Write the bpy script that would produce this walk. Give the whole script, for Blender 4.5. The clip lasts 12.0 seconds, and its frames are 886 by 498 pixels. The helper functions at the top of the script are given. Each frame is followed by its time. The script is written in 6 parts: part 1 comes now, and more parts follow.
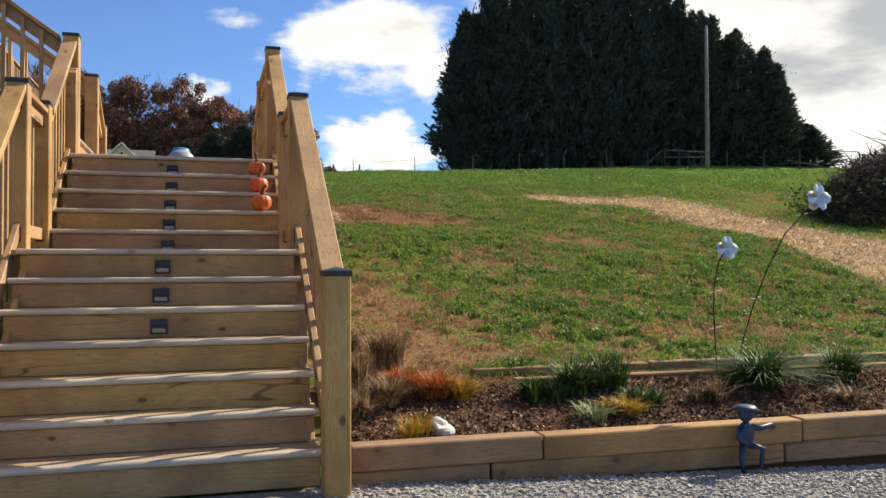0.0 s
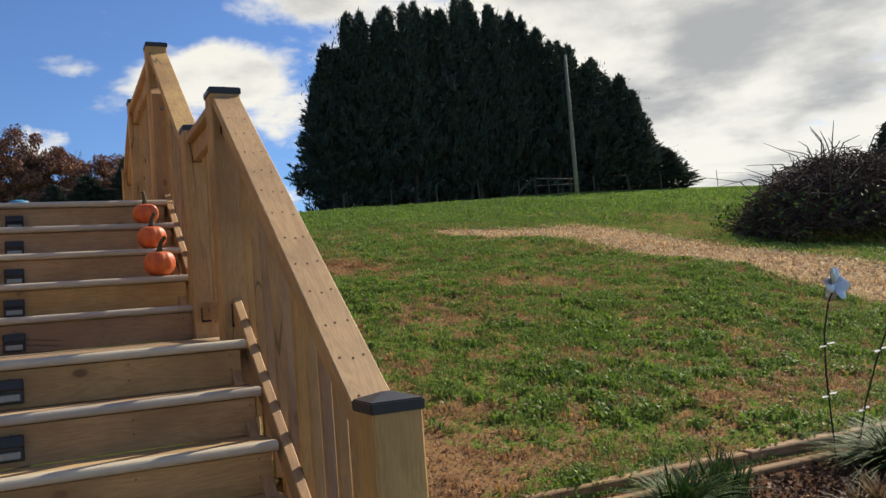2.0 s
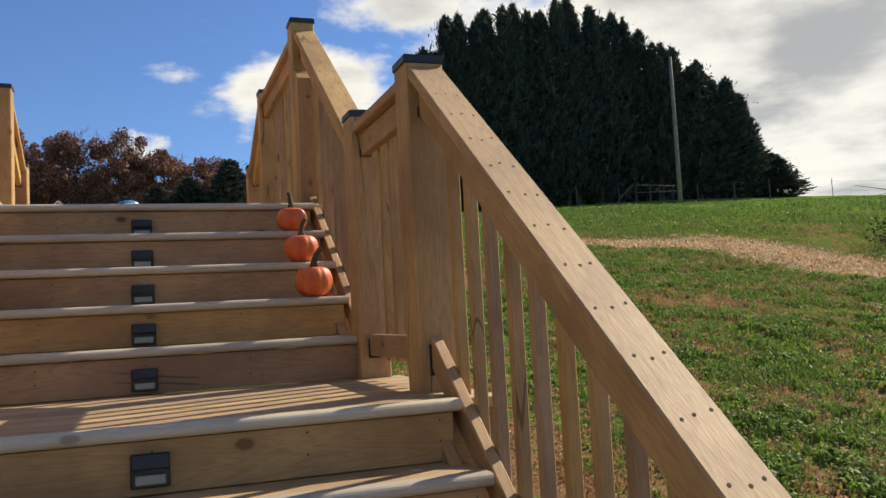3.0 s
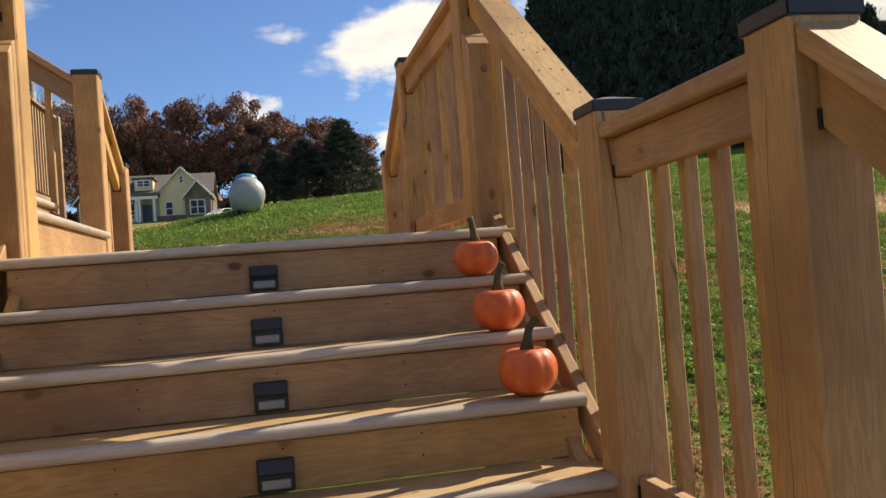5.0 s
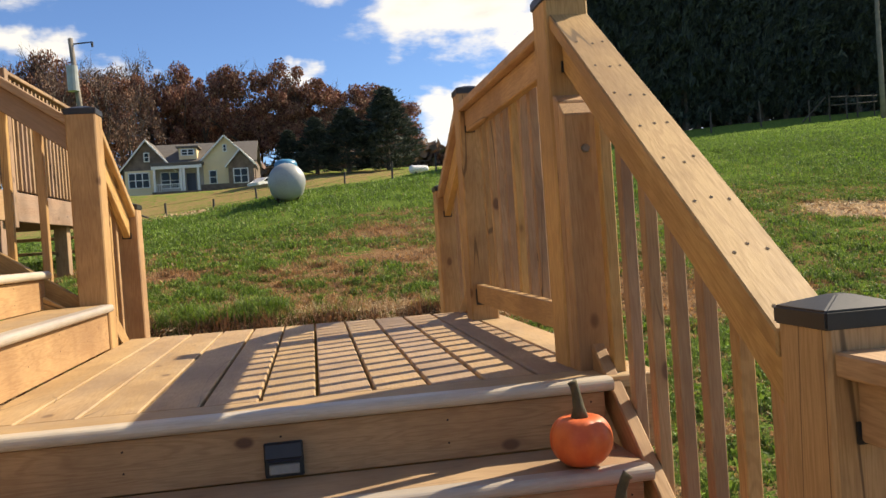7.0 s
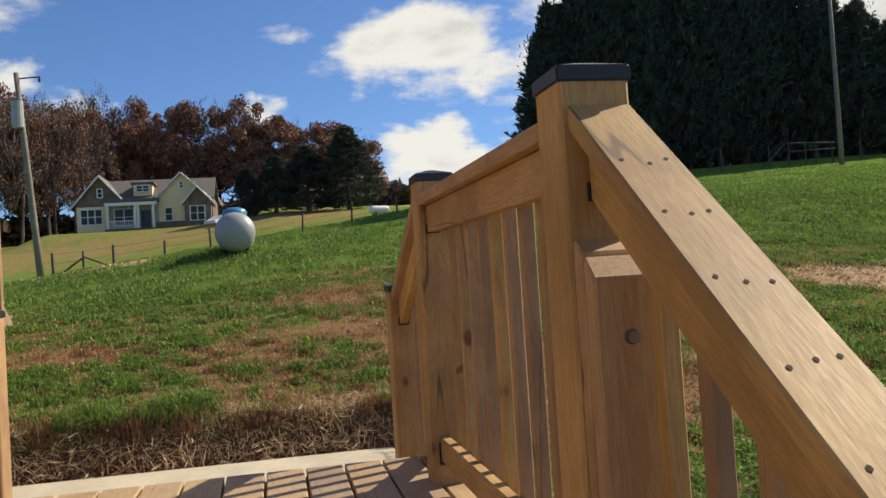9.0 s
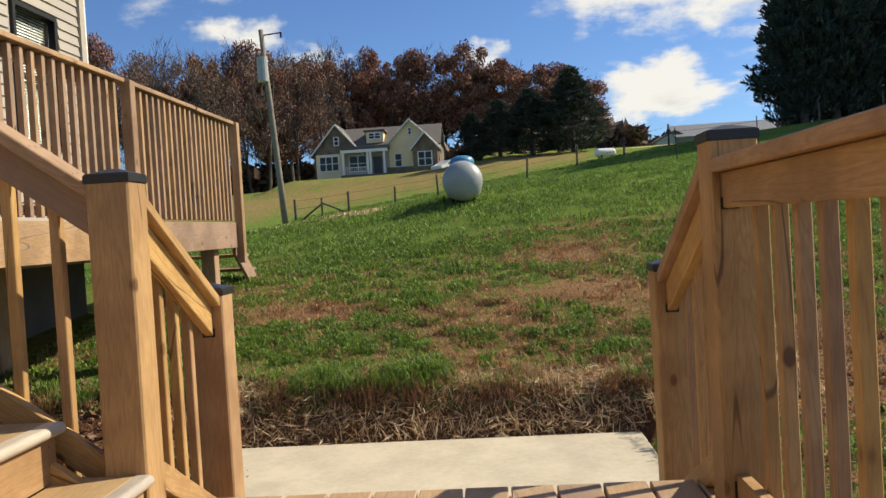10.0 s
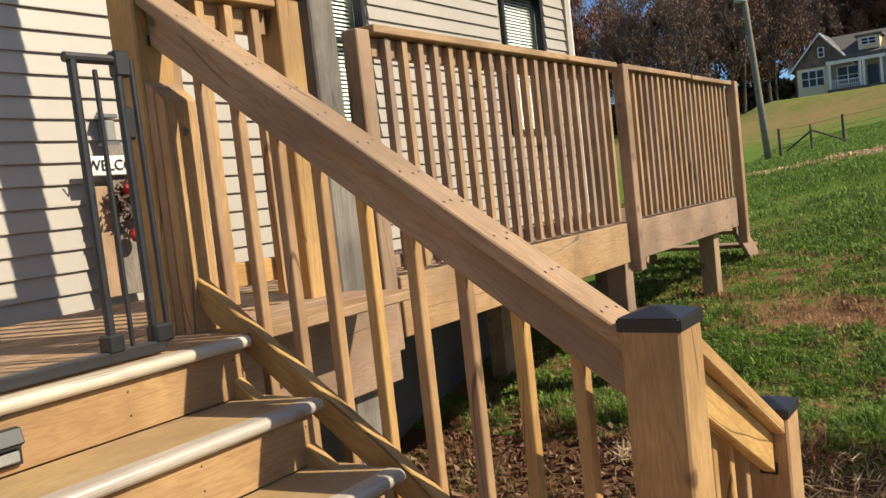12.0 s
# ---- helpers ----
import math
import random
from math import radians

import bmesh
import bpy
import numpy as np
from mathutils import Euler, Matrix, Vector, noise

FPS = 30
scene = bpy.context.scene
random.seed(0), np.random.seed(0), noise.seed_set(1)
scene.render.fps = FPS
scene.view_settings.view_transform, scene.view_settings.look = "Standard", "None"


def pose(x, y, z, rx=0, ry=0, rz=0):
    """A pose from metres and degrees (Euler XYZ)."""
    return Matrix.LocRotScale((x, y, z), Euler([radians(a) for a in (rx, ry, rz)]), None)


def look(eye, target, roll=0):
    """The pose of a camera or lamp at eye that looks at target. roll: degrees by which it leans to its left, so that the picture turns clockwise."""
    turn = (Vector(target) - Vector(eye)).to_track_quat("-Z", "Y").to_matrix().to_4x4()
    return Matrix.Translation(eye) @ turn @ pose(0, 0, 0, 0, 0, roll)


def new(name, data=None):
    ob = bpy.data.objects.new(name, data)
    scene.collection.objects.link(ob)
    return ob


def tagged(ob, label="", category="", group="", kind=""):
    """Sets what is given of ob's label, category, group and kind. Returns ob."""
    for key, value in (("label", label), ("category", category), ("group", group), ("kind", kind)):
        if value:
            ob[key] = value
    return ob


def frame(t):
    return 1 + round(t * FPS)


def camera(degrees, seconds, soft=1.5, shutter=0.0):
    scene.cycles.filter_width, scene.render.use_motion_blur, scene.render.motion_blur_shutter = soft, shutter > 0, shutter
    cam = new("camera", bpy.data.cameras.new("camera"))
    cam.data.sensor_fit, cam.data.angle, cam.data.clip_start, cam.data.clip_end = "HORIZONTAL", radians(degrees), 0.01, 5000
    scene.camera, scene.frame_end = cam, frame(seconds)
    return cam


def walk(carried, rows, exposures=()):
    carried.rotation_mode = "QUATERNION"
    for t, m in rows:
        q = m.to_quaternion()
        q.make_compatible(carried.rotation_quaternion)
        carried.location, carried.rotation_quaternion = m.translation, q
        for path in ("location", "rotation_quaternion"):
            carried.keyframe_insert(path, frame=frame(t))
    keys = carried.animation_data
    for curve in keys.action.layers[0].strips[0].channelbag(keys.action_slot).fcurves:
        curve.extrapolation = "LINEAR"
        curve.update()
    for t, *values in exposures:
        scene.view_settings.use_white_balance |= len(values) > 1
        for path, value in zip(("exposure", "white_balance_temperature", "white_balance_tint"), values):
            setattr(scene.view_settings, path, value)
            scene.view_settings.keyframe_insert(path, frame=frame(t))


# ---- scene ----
cam = camera(55.8, 12.0)
PATH = [
    (0, (-0.522, -4.331, 1.136), (0.029, -2.409, 1.182), -0.2),
    (0.5, (-0.507, -3.753, 1.172), (0.315, -1.93, 1.217), -0.1),
    (1, (-0.487, -3.155, 1.223), (0.461, -1.395, 1.266), -1.6),
    (1.5, (-0.568, -2.561, 1.276), (0.347, -0.784, 1.349), -3.9),
    (2, (-0.635, -2.07, 1.36), (0.225, -0.268, 1.483), -4.5),
    (2.5, (-0.698, -1.524, 1.445), (0.012, 0.337, 1.623), -3.7),
    (3, (-0.773, -0.951, 1.524), (-0.103, 0.928, 1.673), -3.0),
    (3.2, (-0.775, -0.773, 1.528), (-0.112, 1.109, 1.667), -2.4),
    (4.8, (-0.803, 0.448, 1.973), (-0.33, 2.391, 2.006), -3.5),
    (5, (-0.772, 0.505, 2.003), (-0.36, 2.461, 2.052), -4.3),
    (5.5, (-0.779, 0.771, 2.15), (-0.479, 2.747, 2.206), -4.4),
    (6, (-0.751, 0.923, 2.247), (-0.474, 2.903, 2.294), -2.7),
    (6.5, (-0.712, 1.161, 2.388), (-0.504, 3.15, 2.399), -3.6),
    (7, (-0.68, 1.354, 2.553), (-0.372, 3.33, 2.525), -4.0),
    (7.5, (-0.6, 1.552, 2.709), (-0.233, 3.518, 2.689), -3.1),
    (7.7, (-0.583, 1.655, 2.755), (-0.217, 3.621, 2.745), -3.4),
    (9.3, (-0.463, 2.557, 2.923), (-0.055, 4.514, 2.98), -3.6),
    (9.5, (-0.498, 2.701, 2.935), (-0.222, 4.682, 2.97), -3.2),
    (10, (-0.536, 2.986, 3.044), (-0.663, 4.982, 2.994), -3.4),
    (10.5, (-0.647, 3.195, 3.221), (-1.312, 5.08, 3.146), -6.4),
    (11, (-0.81, 3.357, 3.371), (-1.777, 5.107, 3.301), -8.1),
    (11.5, (-0.856, 3.589, 3.481), (-1.842, 5.325, 3.368), -6.9),
    (12, (-1.027, 3.796, 3.578), (-2.184, 5.423, 3.445), -6.3),
]
walk(cam, [(t, look(eye, target, roll)) for t, eye, target, roll in PATH], [(0, 0.66, 7550, 6), (0.5, 0.46, 7500, 6), (1.5, 0.34, 7500, 6), (3, 0.42, 7600, 6), (5, 0.56, 8200, 8), (5.5, 0.66, 8300, 8), (6.5, 0.56, 8200, 8), (7, 0.66, 8200, 8), (7.5, 0.68, 8100, 8), (9.5, 0.2, 7400, 6), (10, 0.34, 7500, 6), (10.5, 0.42, 7700, 6), (11, 0.34, 7600, 6), (12, 0.36, 7500, 6)])
# ======

# ---- world, sun, exposure ----
SUN_AZ, SUN_EL = radians(68), radians(38.5)      # azimuth from +y towards +x
sun_way = Vector((math.sin(SUN_AZ) * math.cos(SUN_EL), math.cos(SUN_AZ) * math.cos(SUN_EL), math.sin(SUN_EL)))
sun = new("sun", bpy.data.lights.new("sun", "SUN"))
sun.data.energy, sun.data.angle, sun.data.color = 5.0, radians(0.5), (1.0, 0.94, 0.865)
sun.matrix_world = look(sun_way * 60, (0, 0, 0))


class Tree:
    """A short way to write node trees."""

    def __init__(self, tree):
        self.t = tree
        tree.nodes.clear()

    def n(self, kind, ins=None, **props):
        node = self.t.nodes.new(kind)
        for k, v in props.items():
            if k == "data_type":
                node.data_type = v
            elif k == "operation":
                node.operation = v
            elif k == "blend_type":
                node.blend_type = v
            elif k == "noise_dimensions":
                node.noise_dimensions = v
            elif k == "sky_type":
                node.sky_type = v
            elif k == "attribute_name":
                node.attribute_name = v
            elif k == "feature":
                node.feature = v
            elif k == "interpolation_type":
                node.interpolation_type = v
            elif k == "wave_type":
                node.wave_type = v
        for k, v in (ins or {}).items():
            self.put(node, k, v)
        return node

    def put(self, node, k, v):
        if isinstance(v, bpy.types.NodeSocket):
            self.t.links.new(v, node.inputs[k])
        elif isinstance(v, bpy.types.Node):
            self.t.links.new(v.outputs[0], node.inputs[k])
        else:
            node.inputs[k].default_value = v

    def math(self, op, a, b=0.0, c=0.0):
        return self.n("ShaderNodeMath", {0: a, 1: b, 2: c}, operation=op).outputs[0]

    def vmath(self, op, a, b):
        return self.n("ShaderNodeVectorMath", {0: a, 1: b}, operation=op)

    def noise(self, vec, scale, detail=4.0, rough=0.55, lac=2.0, dist=0.0):
        return self.n("ShaderNodeTexNoise", {"Vector": vec, "Scale": scale, "Detail": detail, "Roughness": rough, "Lacunarity": lac, "Distortion": dist})

    def ramp(self, fac, stops, mode="LINEAR"):
        node = self.t.nodes.new("ShaderNodeValToRGB")
        node.color_ramp.interpolation = mode
        el = node.color_ramp.elements
        while len(el) < len(stops):
            el.new(0.5)
        for e, (p, c) in zip(el, stops):
            e.position = p
            e.color = (c, c, c, 1) if isinstance(c, (int, float)) else (*c, 1)
        self.put(node, "Fac", fac)
        return node.outputs[0]

    def mix(self, fac, a, b, blend="MIX"):
        node = self.n("ShaderNodeMix", None, data_type="RGBA", blend_type=blend)
        for k, v in ((0, fac), (6, a), (7, b)):
            if isinstance(v, tuple) and len(v) == 3:
                v = (*v, 1)
            self.put(node, k, v)
        return node.outputs[2]

    def span(self, v, a, b, c=0.0, d=1.0):
        return self.n("ShaderNodeMapRange", {0: v, 1: a, 2: b, 3: c, 4: d}, interpolation_type="SMOOTHSTEP").outputs[0]


world = bpy.data.worlds.new("sky")
scene.world = world
world.use_nodes = True
w = Tree(world.node_tree)
sky = w.n("ShaderNodeTexSky", sky_type="NISHITA")
sky.sun_disc, sky.sun_elevation, sky.sun_rotation = False, SUN_EL, SUN_AZ
sky.altitude, sky.air_density, sky.dust_density, sky.ozone_density = 400, 0.95, 0.3, 2.6
gen = w.n("ShaderNodeTexCoord").outputs["Generated"]
sep = w.n("ShaderNodeSeparateXYZ", {0: gen})
up = w.math("MAXIMUM", sep.outputs[2], 0.02)
den = w.math("ADD", up, 0.16)
flat = w.n("ShaderNodeCombineXYZ", {0: w.math("DIVIDE", sep.outputs[0], den), 1: w.math("DIVIDE", sep.outputs[1], den), 2: w.math("MULTIPLY", up, 2.0)}).outputs[0]


wob = w.noise(gen, 7.0, 5.0, 0.6)
bent = w.vmath("ADD", gen, w.vmath("MULTIPLY", w.vmath("SUBTRACT", wob.outputs[1], (0.5, 0.5, 0.5)).outputs[0], (0.20, 0.20, 0.12)).outputs[0]).outputs[0]


def heap(az, el, size, tall):
    """How far a direction lies inside a heap of cloud at that azimuth and elevation, in degrees."""
    a, e = radians(az), radians(el)
    d = (math.sin(a) * math.cos(e), math.cos(a) * math.cos(e), math.sin(e))
    v = w.vmath("SUBTRACT", bent, d)
    s = w.vmath("MULTIPLY", v.outputs[0], (1.0, 1.0, 1.0 / tall))
    ln = w.n("ShaderNodeVectorMath", {0: s.outputs[0]}, operation="LENGTH").outputs["Value"]
    return w.span(ln, radians(size), 0.0, 0.0, 1.0)


base = w.noise(flat, 1.3, 9.0, 0.58, 2.1, 0.25).outputs[0]
fine = w.noise(flat, 6.0, 6.0, 0.62).outputs[0]
dens = w.math("ADD", w.math("MULTIPLY", w.math("SUBTRACT", base, 0.5), 1.6), w.math("MULTIPLY", fine, 0.5))
dens = w.math("ADD", dens, 0.42)
heaps = None
# Heaps at elevations 70 and 60 are unseen, added for neutral fill light.
for h in ((11.0, 15.2, 12.5, 0.46, 0.80), (1.0, 17, 6, 0.4, 0.5), (11, 8.0, 9, 0.36, 0.72), (17, 20.5, 10, 0.4, 0.6), (0, 70, 30, 1.0, 0.5), (120, 60, 30, 0.8, 0.45), (0.2, 10.8, 4.5, 0.45, 0.6), (-17, 12.8, 6, 0.35, 0.5), (-11.4, 11.6, 6, 0.35, 0.45), (2.5, 18.5, 9, 0.45, 0.36), (-30, 9, 9, 0.4, 0.34), (-19, 17, 9, 0.4, 0.2),
          (44, 18, 40, 0.8, 0.95), (24, 27, 16, 0.6, 0.5), (-10, 30, 10, 0.4, 0.4), (36, 7, 16, 0.4, 0.5), (75, 20, 34, 0.9, 0.5), (10, 27, 20, 0.4, 0.25), (130, 30, 40, 0.9, 0.3), (-120, 25, 30, 0.6, 0.25), (180, 35, 40, 0.7, 0.25)):
    one = w.math("MULTIPLY", heap(*h[:4]), h[4])
    heaps = one if heaps is None else w.math("MAXIMUM", heaps, one)
dens = w.math("ADD", dens, heaps)
cover = w.span(dens, 0.86, 1.22)
shade = w.noise(w.vmath("ADD", flat, (0.22, 0.1, -0.3)).outputs[0], 1.9, 6.0, 0.5).outputs[0]
grey_side = w.math("MULTIPLY", heap(52, 14, 18, 0.45), 0.35)
thick = w.span(w.math("ADD", w.math("ADD", w.math("MULTIPLY", dens, 0.5), w.math("MULTIPLY", w.math("SUBTRACT", shade, 0.22), 1.6)), grey_side), 1.05, 1.55)
white = w.mix(thick, (8.0, 8.1, 8.3), (3.7, 3.9, 4.3))
blue = w.mix(1.0, sky.outputs[0], (0.60, 0.84, 1.26), "MULTIPLY")
both = w.mix(w.math("MULTIPLY", cover, 0.94), blue, white)
bg = w.n("ShaderNodeBackground", {"Color": both, "Strength": 0.091})
w.n("ShaderNodeOutputWorld", {"Surface": bg})

# ---- materials ----
def material(name):
    m = bpy.data.materials.new(name)
    m.use_nodes = True
    return m, Tree(m.node_tree)


def finish(t, color, rough=0.7, bump=None, strength=0.4, dist=0.01, metal=0.0, extra=None):
    ins = {"Base Color": color, "Roughness": rough, "Metallic": metal}
    ins.update(extra or {})
    if bump is not None:
        ins["Normal"] = t.n("ShaderNodeBump", {"Height": bump, "Strength": strength, "Distance": dist}).outputs[0]
    b = t.n("ShaderNodeBsdfPrincipled", ins)
    t.n("ShaderNodeOutputMaterial", {"Surface": b})


def wood(name, light, dark, knot, rough=0.62, grey=0.0, axis=1):
    """Sawn pine with its grain along one axis of the object."""
    m, t = material(name)
    ob = t.n("ShaderNodeTexCoord").outputs["Object"]
    rnd = t.n("ShaderNodeObjectInfo").outputs["Random"]
    off = t.n("ShaderNodeCombineXYZ", {0: t.math("MULTIPLY", rnd, 37.0), 1: t.math("MULTIPLY", rnd, 91.0), 2: t.math("MULTIPLY", rnd, 53.0)}).outputs[0]
    p = t.vmath("ADD", ob, off).outputs[0]
    sc = [1.0, 1.0, 1.0]
    sc[axis] = 0.09
    q = t.vmath("MULTIPLY", p, tuple(sc)).outputs[0]
    warp = t.noise(q, 5.0, 2.0).outputs[0]
    rings = t.noise(q, 13.0, 3.0, 0.5, 2.0, 1.2).outputs[0]
    lines = t.math("SINE", t.math("MULTIPLY", t.math("ADD", rings, t.math("MULTIPLY", warp, 0.7)), 62.0))
    late = t.span(lines, -0.3, 1.0)
    fib = t.noise(q, 240.0, 3.0, 0.6).outputs[0]
    kz = [1.0, 1.0, 1.0]
    kz[axis] = 0.6
    kp = t.vmath("MULTIPLY", p, tuple(kz)).outputs[0]
    vor = t.n("ShaderNodeTexVoronoi", {"Vector": kp, "Scale": 5.8, "Randomness": 1.0})
    kd = t.math("ADD", vor.outputs["Distance"], t.math("MULTIPLY", t.math("SUBTRACT", warp, 0.5), 0.05))
    kn = t.span(kd, 0.115, 0.06)
    halo = t.span(kd, 0.25, 0.08)
    blot = t.noise(p, 2.2, 4.0, 0.6).outputs[0]
    c = t.mix(t.math("MULTIPLY", late, 0.46), light, dark)
    c = t.mix(t.math("MULTIPLY", halo, 0.45), c, dark)
    c = t.mix(t.math("MULTIPLY", kn, 0.93), c, knot)
    c = t.mix(t.span(blot, 0.36, 0.70, 0.0, 0.74), c, tuple(v * 0.72 for v in dark[:2]) + (dark[2] * 0.8,))
    c = t.mix(t.math("MULTIPLY", t.span(fib, 0.35, 0.75), 0.30), c, tuple(v * 0.55 for v in dark))
    ridge_ = t.math("ABSOLUTE", t.math("SUBTRACT", t.noise(q, 4.5, 2.0, 0.4).outputs[0], 0.5))
    check = t.math("MULTIPLY", t.span(ridge_, 0.0045, 0.001), t.span(t.noise(p, 1.6, 1.0).outputs[0], 0.5, 0.58))
    c = t.mix(t.math("MULTIPLY", check, 0.8), c, tuple(v * 0.25 for v in dark))
    hue = t.n("ShaderNodeHueSaturation", {"Hue": t.span(rnd, 0, 1, 0.492, 0.503), "Saturation": t.math("ADD", 0.9, t.math("MULTIPLY", rnd, 0.2)), "Value": t.math("ADD", 0.84, t.math("MULTIPLY", rnd, 0.24)), "Color": c}).outputs[0]
    if grey:
        hue = t.mix(t.math("MULTIPLY", t.span(t.noise(q, 9.0, 4.0).outputs[0], 0.3, 0.65), grey), hue, (0.33, 0.30, 0.26))
    finish(t, hue, t.math("ADD", rough - 0.1, t.math("MULTIPLY", fib, 0.25)), t.math("ADD", t.math("MULTIPLY", fib, 0.5), t.math("MULTIPLY", late, 0.06)), 0.2, 0.003)
    return m


PINE = {a: wood("new_pine_" + "xyz"[a], (0.52, 0.325, 0.148), (0.355, 0.195, 0.078), (0.10, 0.04, 0.018), axis=a) for a in range(3)}
TREAD = {a: wood("worn_tread_pine_" + "xyz"[a], (0.48, 0.32, 0.165), (0.36, 0.225, 0.105), (0.14, 0.075, 0.035), 0.6, 0.15, axis=a) for a in range(3)}
# Nosing colour is whitened to carry part of the glossy edge's highlight.
NOSE = {a: wood("sheen_paled_edge_pine_" + "xyz"[a], (0.64, 0.56, 0.44), (0.54, 0.45, 0.34), (0.2, 0.12, 0.07), 0.34, 0.35, axis=a) for a in range(3)}
DECKW = {a: wood("aged_deck_pine_" + "xyz"[a], (0.44, 0.275, 0.158), (0.27, 0.155, 0.07), (0.11, 0.055, 0.025), 0.7, 0.15, axis=a) for a in range(3)}
OLDW = {a: wood("weathered_timber_" + "xyz"[a], (0.24, 0.205, 0.165), (0.09, 0.075, 0.06), (0.05, 0.04, 0.03), 0.85, 0.3, axis=a) for a in range(3)}


def plain(name, color, rough=0.5, metal=0.0, vary=0.15, scale=12.0, bump=0.0, dist=0.002, extra=None):
    m, t = material(name)
    ob = t.n("ShaderNodeTexCoord").outputs["Object"]
    a = t.noise(ob, scale, 5.0, 0.6).outputs[0]
    b = t.noise(ob, scale * 9, 3.0, 0.6).outputs[0]
    k = t.math("ADD", t.math("MULTIPLY", a, 0.7), t.math("MULTIPLY", b, 0.3))
    c = t.mix(t.span(k, 0.3, 0.7), tuple(v * (1 - vary) for v in color), tuple(min(1, v * (1 + vary)) for v in color))
    finish(t, c, t.math("ADD", rough - 0.06, t.math("MULTIPLY", b, 0.12)), k if bump else None, bump, dist, metal, extra)
    return m


BLACK = plain("black_cap_plastic", (0.018, 0.018, 0.02), 0.42, 0, 0.2, 20, 0.15)
# Dark disc colour standing in for the shade inside nail and screw holes.
HOLE = plain("nail_hole_shadow", (0.05, 0.03, 0.02), 0.9)
STEEL = plain("hanger_steel", (0.03, 0.03, 0.032), 0.5, 0.6)
BOLT = plain("galvanised_bolt", (0.25, 0.26, 0.27), 0.4, 0.9)
WHITEP = plain("white_trim_paint", (0.75, 0.74, 0.70), 0.5)
SKIN = plain("vinyl_siding_cream", (0.39, 0.350, 0.30), 0.45, 0, 0.06, 1.3, 0.1)
SKIRT = plain("dark_skirting", (0.115, 0.095, 0.075), 0.8, 0, 0.25, 2.0)
ROOMM = plain("unlit_room_black", (0.03, 0.03, 0.03), 0.8)
CONC = plain("pale_concrete", (0.50, 0.44, 0.33), 0.85, 0, 0.16, 3.0, 0.4, 0.004)
ROOFM = plain("grey_shingle", (0.13, 0.115, 0.10), 0.9, 0, 0.2, 4.0, 0.5)
YELLOW = plain("pale_yellow_siding", (0.80, 0.64, 0.38), 0.6, 0, 0.05, 1.0)
STONE = plain("grey_brown_stone", (0.17, 0.125, 0.092), 0.85, 0, 0.45, 1.6, 0.6, 0.02)
GLASS = plain("window_glass", (0.015, 0.018, 0.02), 0.08, 0.0, 0.1, extra={"Specular IOR Level": 0.3})
TANKP = plain("silver_grey_tank_paint", (0.33, 0.345, 0.34), 0.42, 0.0, 0.12, 3.0)
BLUEP = plain("blue_tank_dome_paint", (0.05, 0.22, 0.36), 0.35)
ORANGE, _t = material("orange_pumpkin_skin")
_o = _t.n("ShaderNodeTexCoord").outputs["Object"]
_a = _t.noise(_o, 14.0, 5.0).outputs[0]
finish(_t, _t.mix(_t.span(_a, 0.3, 0.7), (0.54, 0.085, 0.022), (0.72, 0.165, 0.045)), 0.5, _t.noise(_o, 60.0, 3.0).outputs[0], 0.12, 0.003)
STEMM = plain("dry_pumpkin_stem", (0.07, 0.06, 0.03), 0.8, 0, 0.4, 40, 0.6)
LENS = plain("frosted_lens", (0.28, 0.28, 0.26), 0.25)
SOLAR = plain("solar_cell", (0.03, 0.035, 0.06), 0.15)
FOIL = plain("brushed_metal_petal", (0.50, 0.50, 0.50), 0.38, 0.8, 0.15, 30)
RUSTW = plain("dark_rusty_wire", (0.04, 0.028, 0.022), 0.7, 0.5)
BLUEM = plain("dark_blue_metal", (0.012, 0.032, 0.07), 0.5, 0.0)
ROCK = plain("white_quartz", (0.62, 0.57, 0.50), 0.8, 0, 0.25, 20, 0.6)
POLEW = plain("grey_utility_pole_wood", (0.21, 0.18, 0.145), 0.9, 0, 0.25, 3.0, 0.5)
FENCEW = plain("dark_fence_wood", (0.085, 0.068, 0.055), 0.9, 0, 0.3, 3.0, 0.5)
CARP = plain("white_car_paint", (0.72, 0.72, 0.72), 0.25)
RUBBER = plain("tyre_rubber", (0.02, 0.02, 0.02), 0.8)
GATEM = plain("dark_grey_gate_metal", (0.045, 0.043, 0.045), 0.4, 0.4)
RED = plain("red_ribbon", (0.45, 0.03, 0.03), 0.6)
BARKM = plain("bark", (0.10, 0.078, 0.06), 0.9, 0, 0.4, 6.0, 0.8, 0.02)
GRAVELM, _t = material("grey_gravel")
_o = _t.n("ShaderNodeTexCoord").outputs["Object"]
_i = _t.n("ShaderNodeNewGeometry").outputs["Random Per Island"]
finish(_t, _t.mix(_t.noise(_o, 50.0, 3.0).outputs[0], _t.ramp(_i, [(0.0, (0.12, 0.11, 0.10)), (0.5, (0.30, 0.28, 0.26)), (1.0, (0.52, 0.50, 0.48))]), (0.3, 0.28, 0.25)), 0.85)


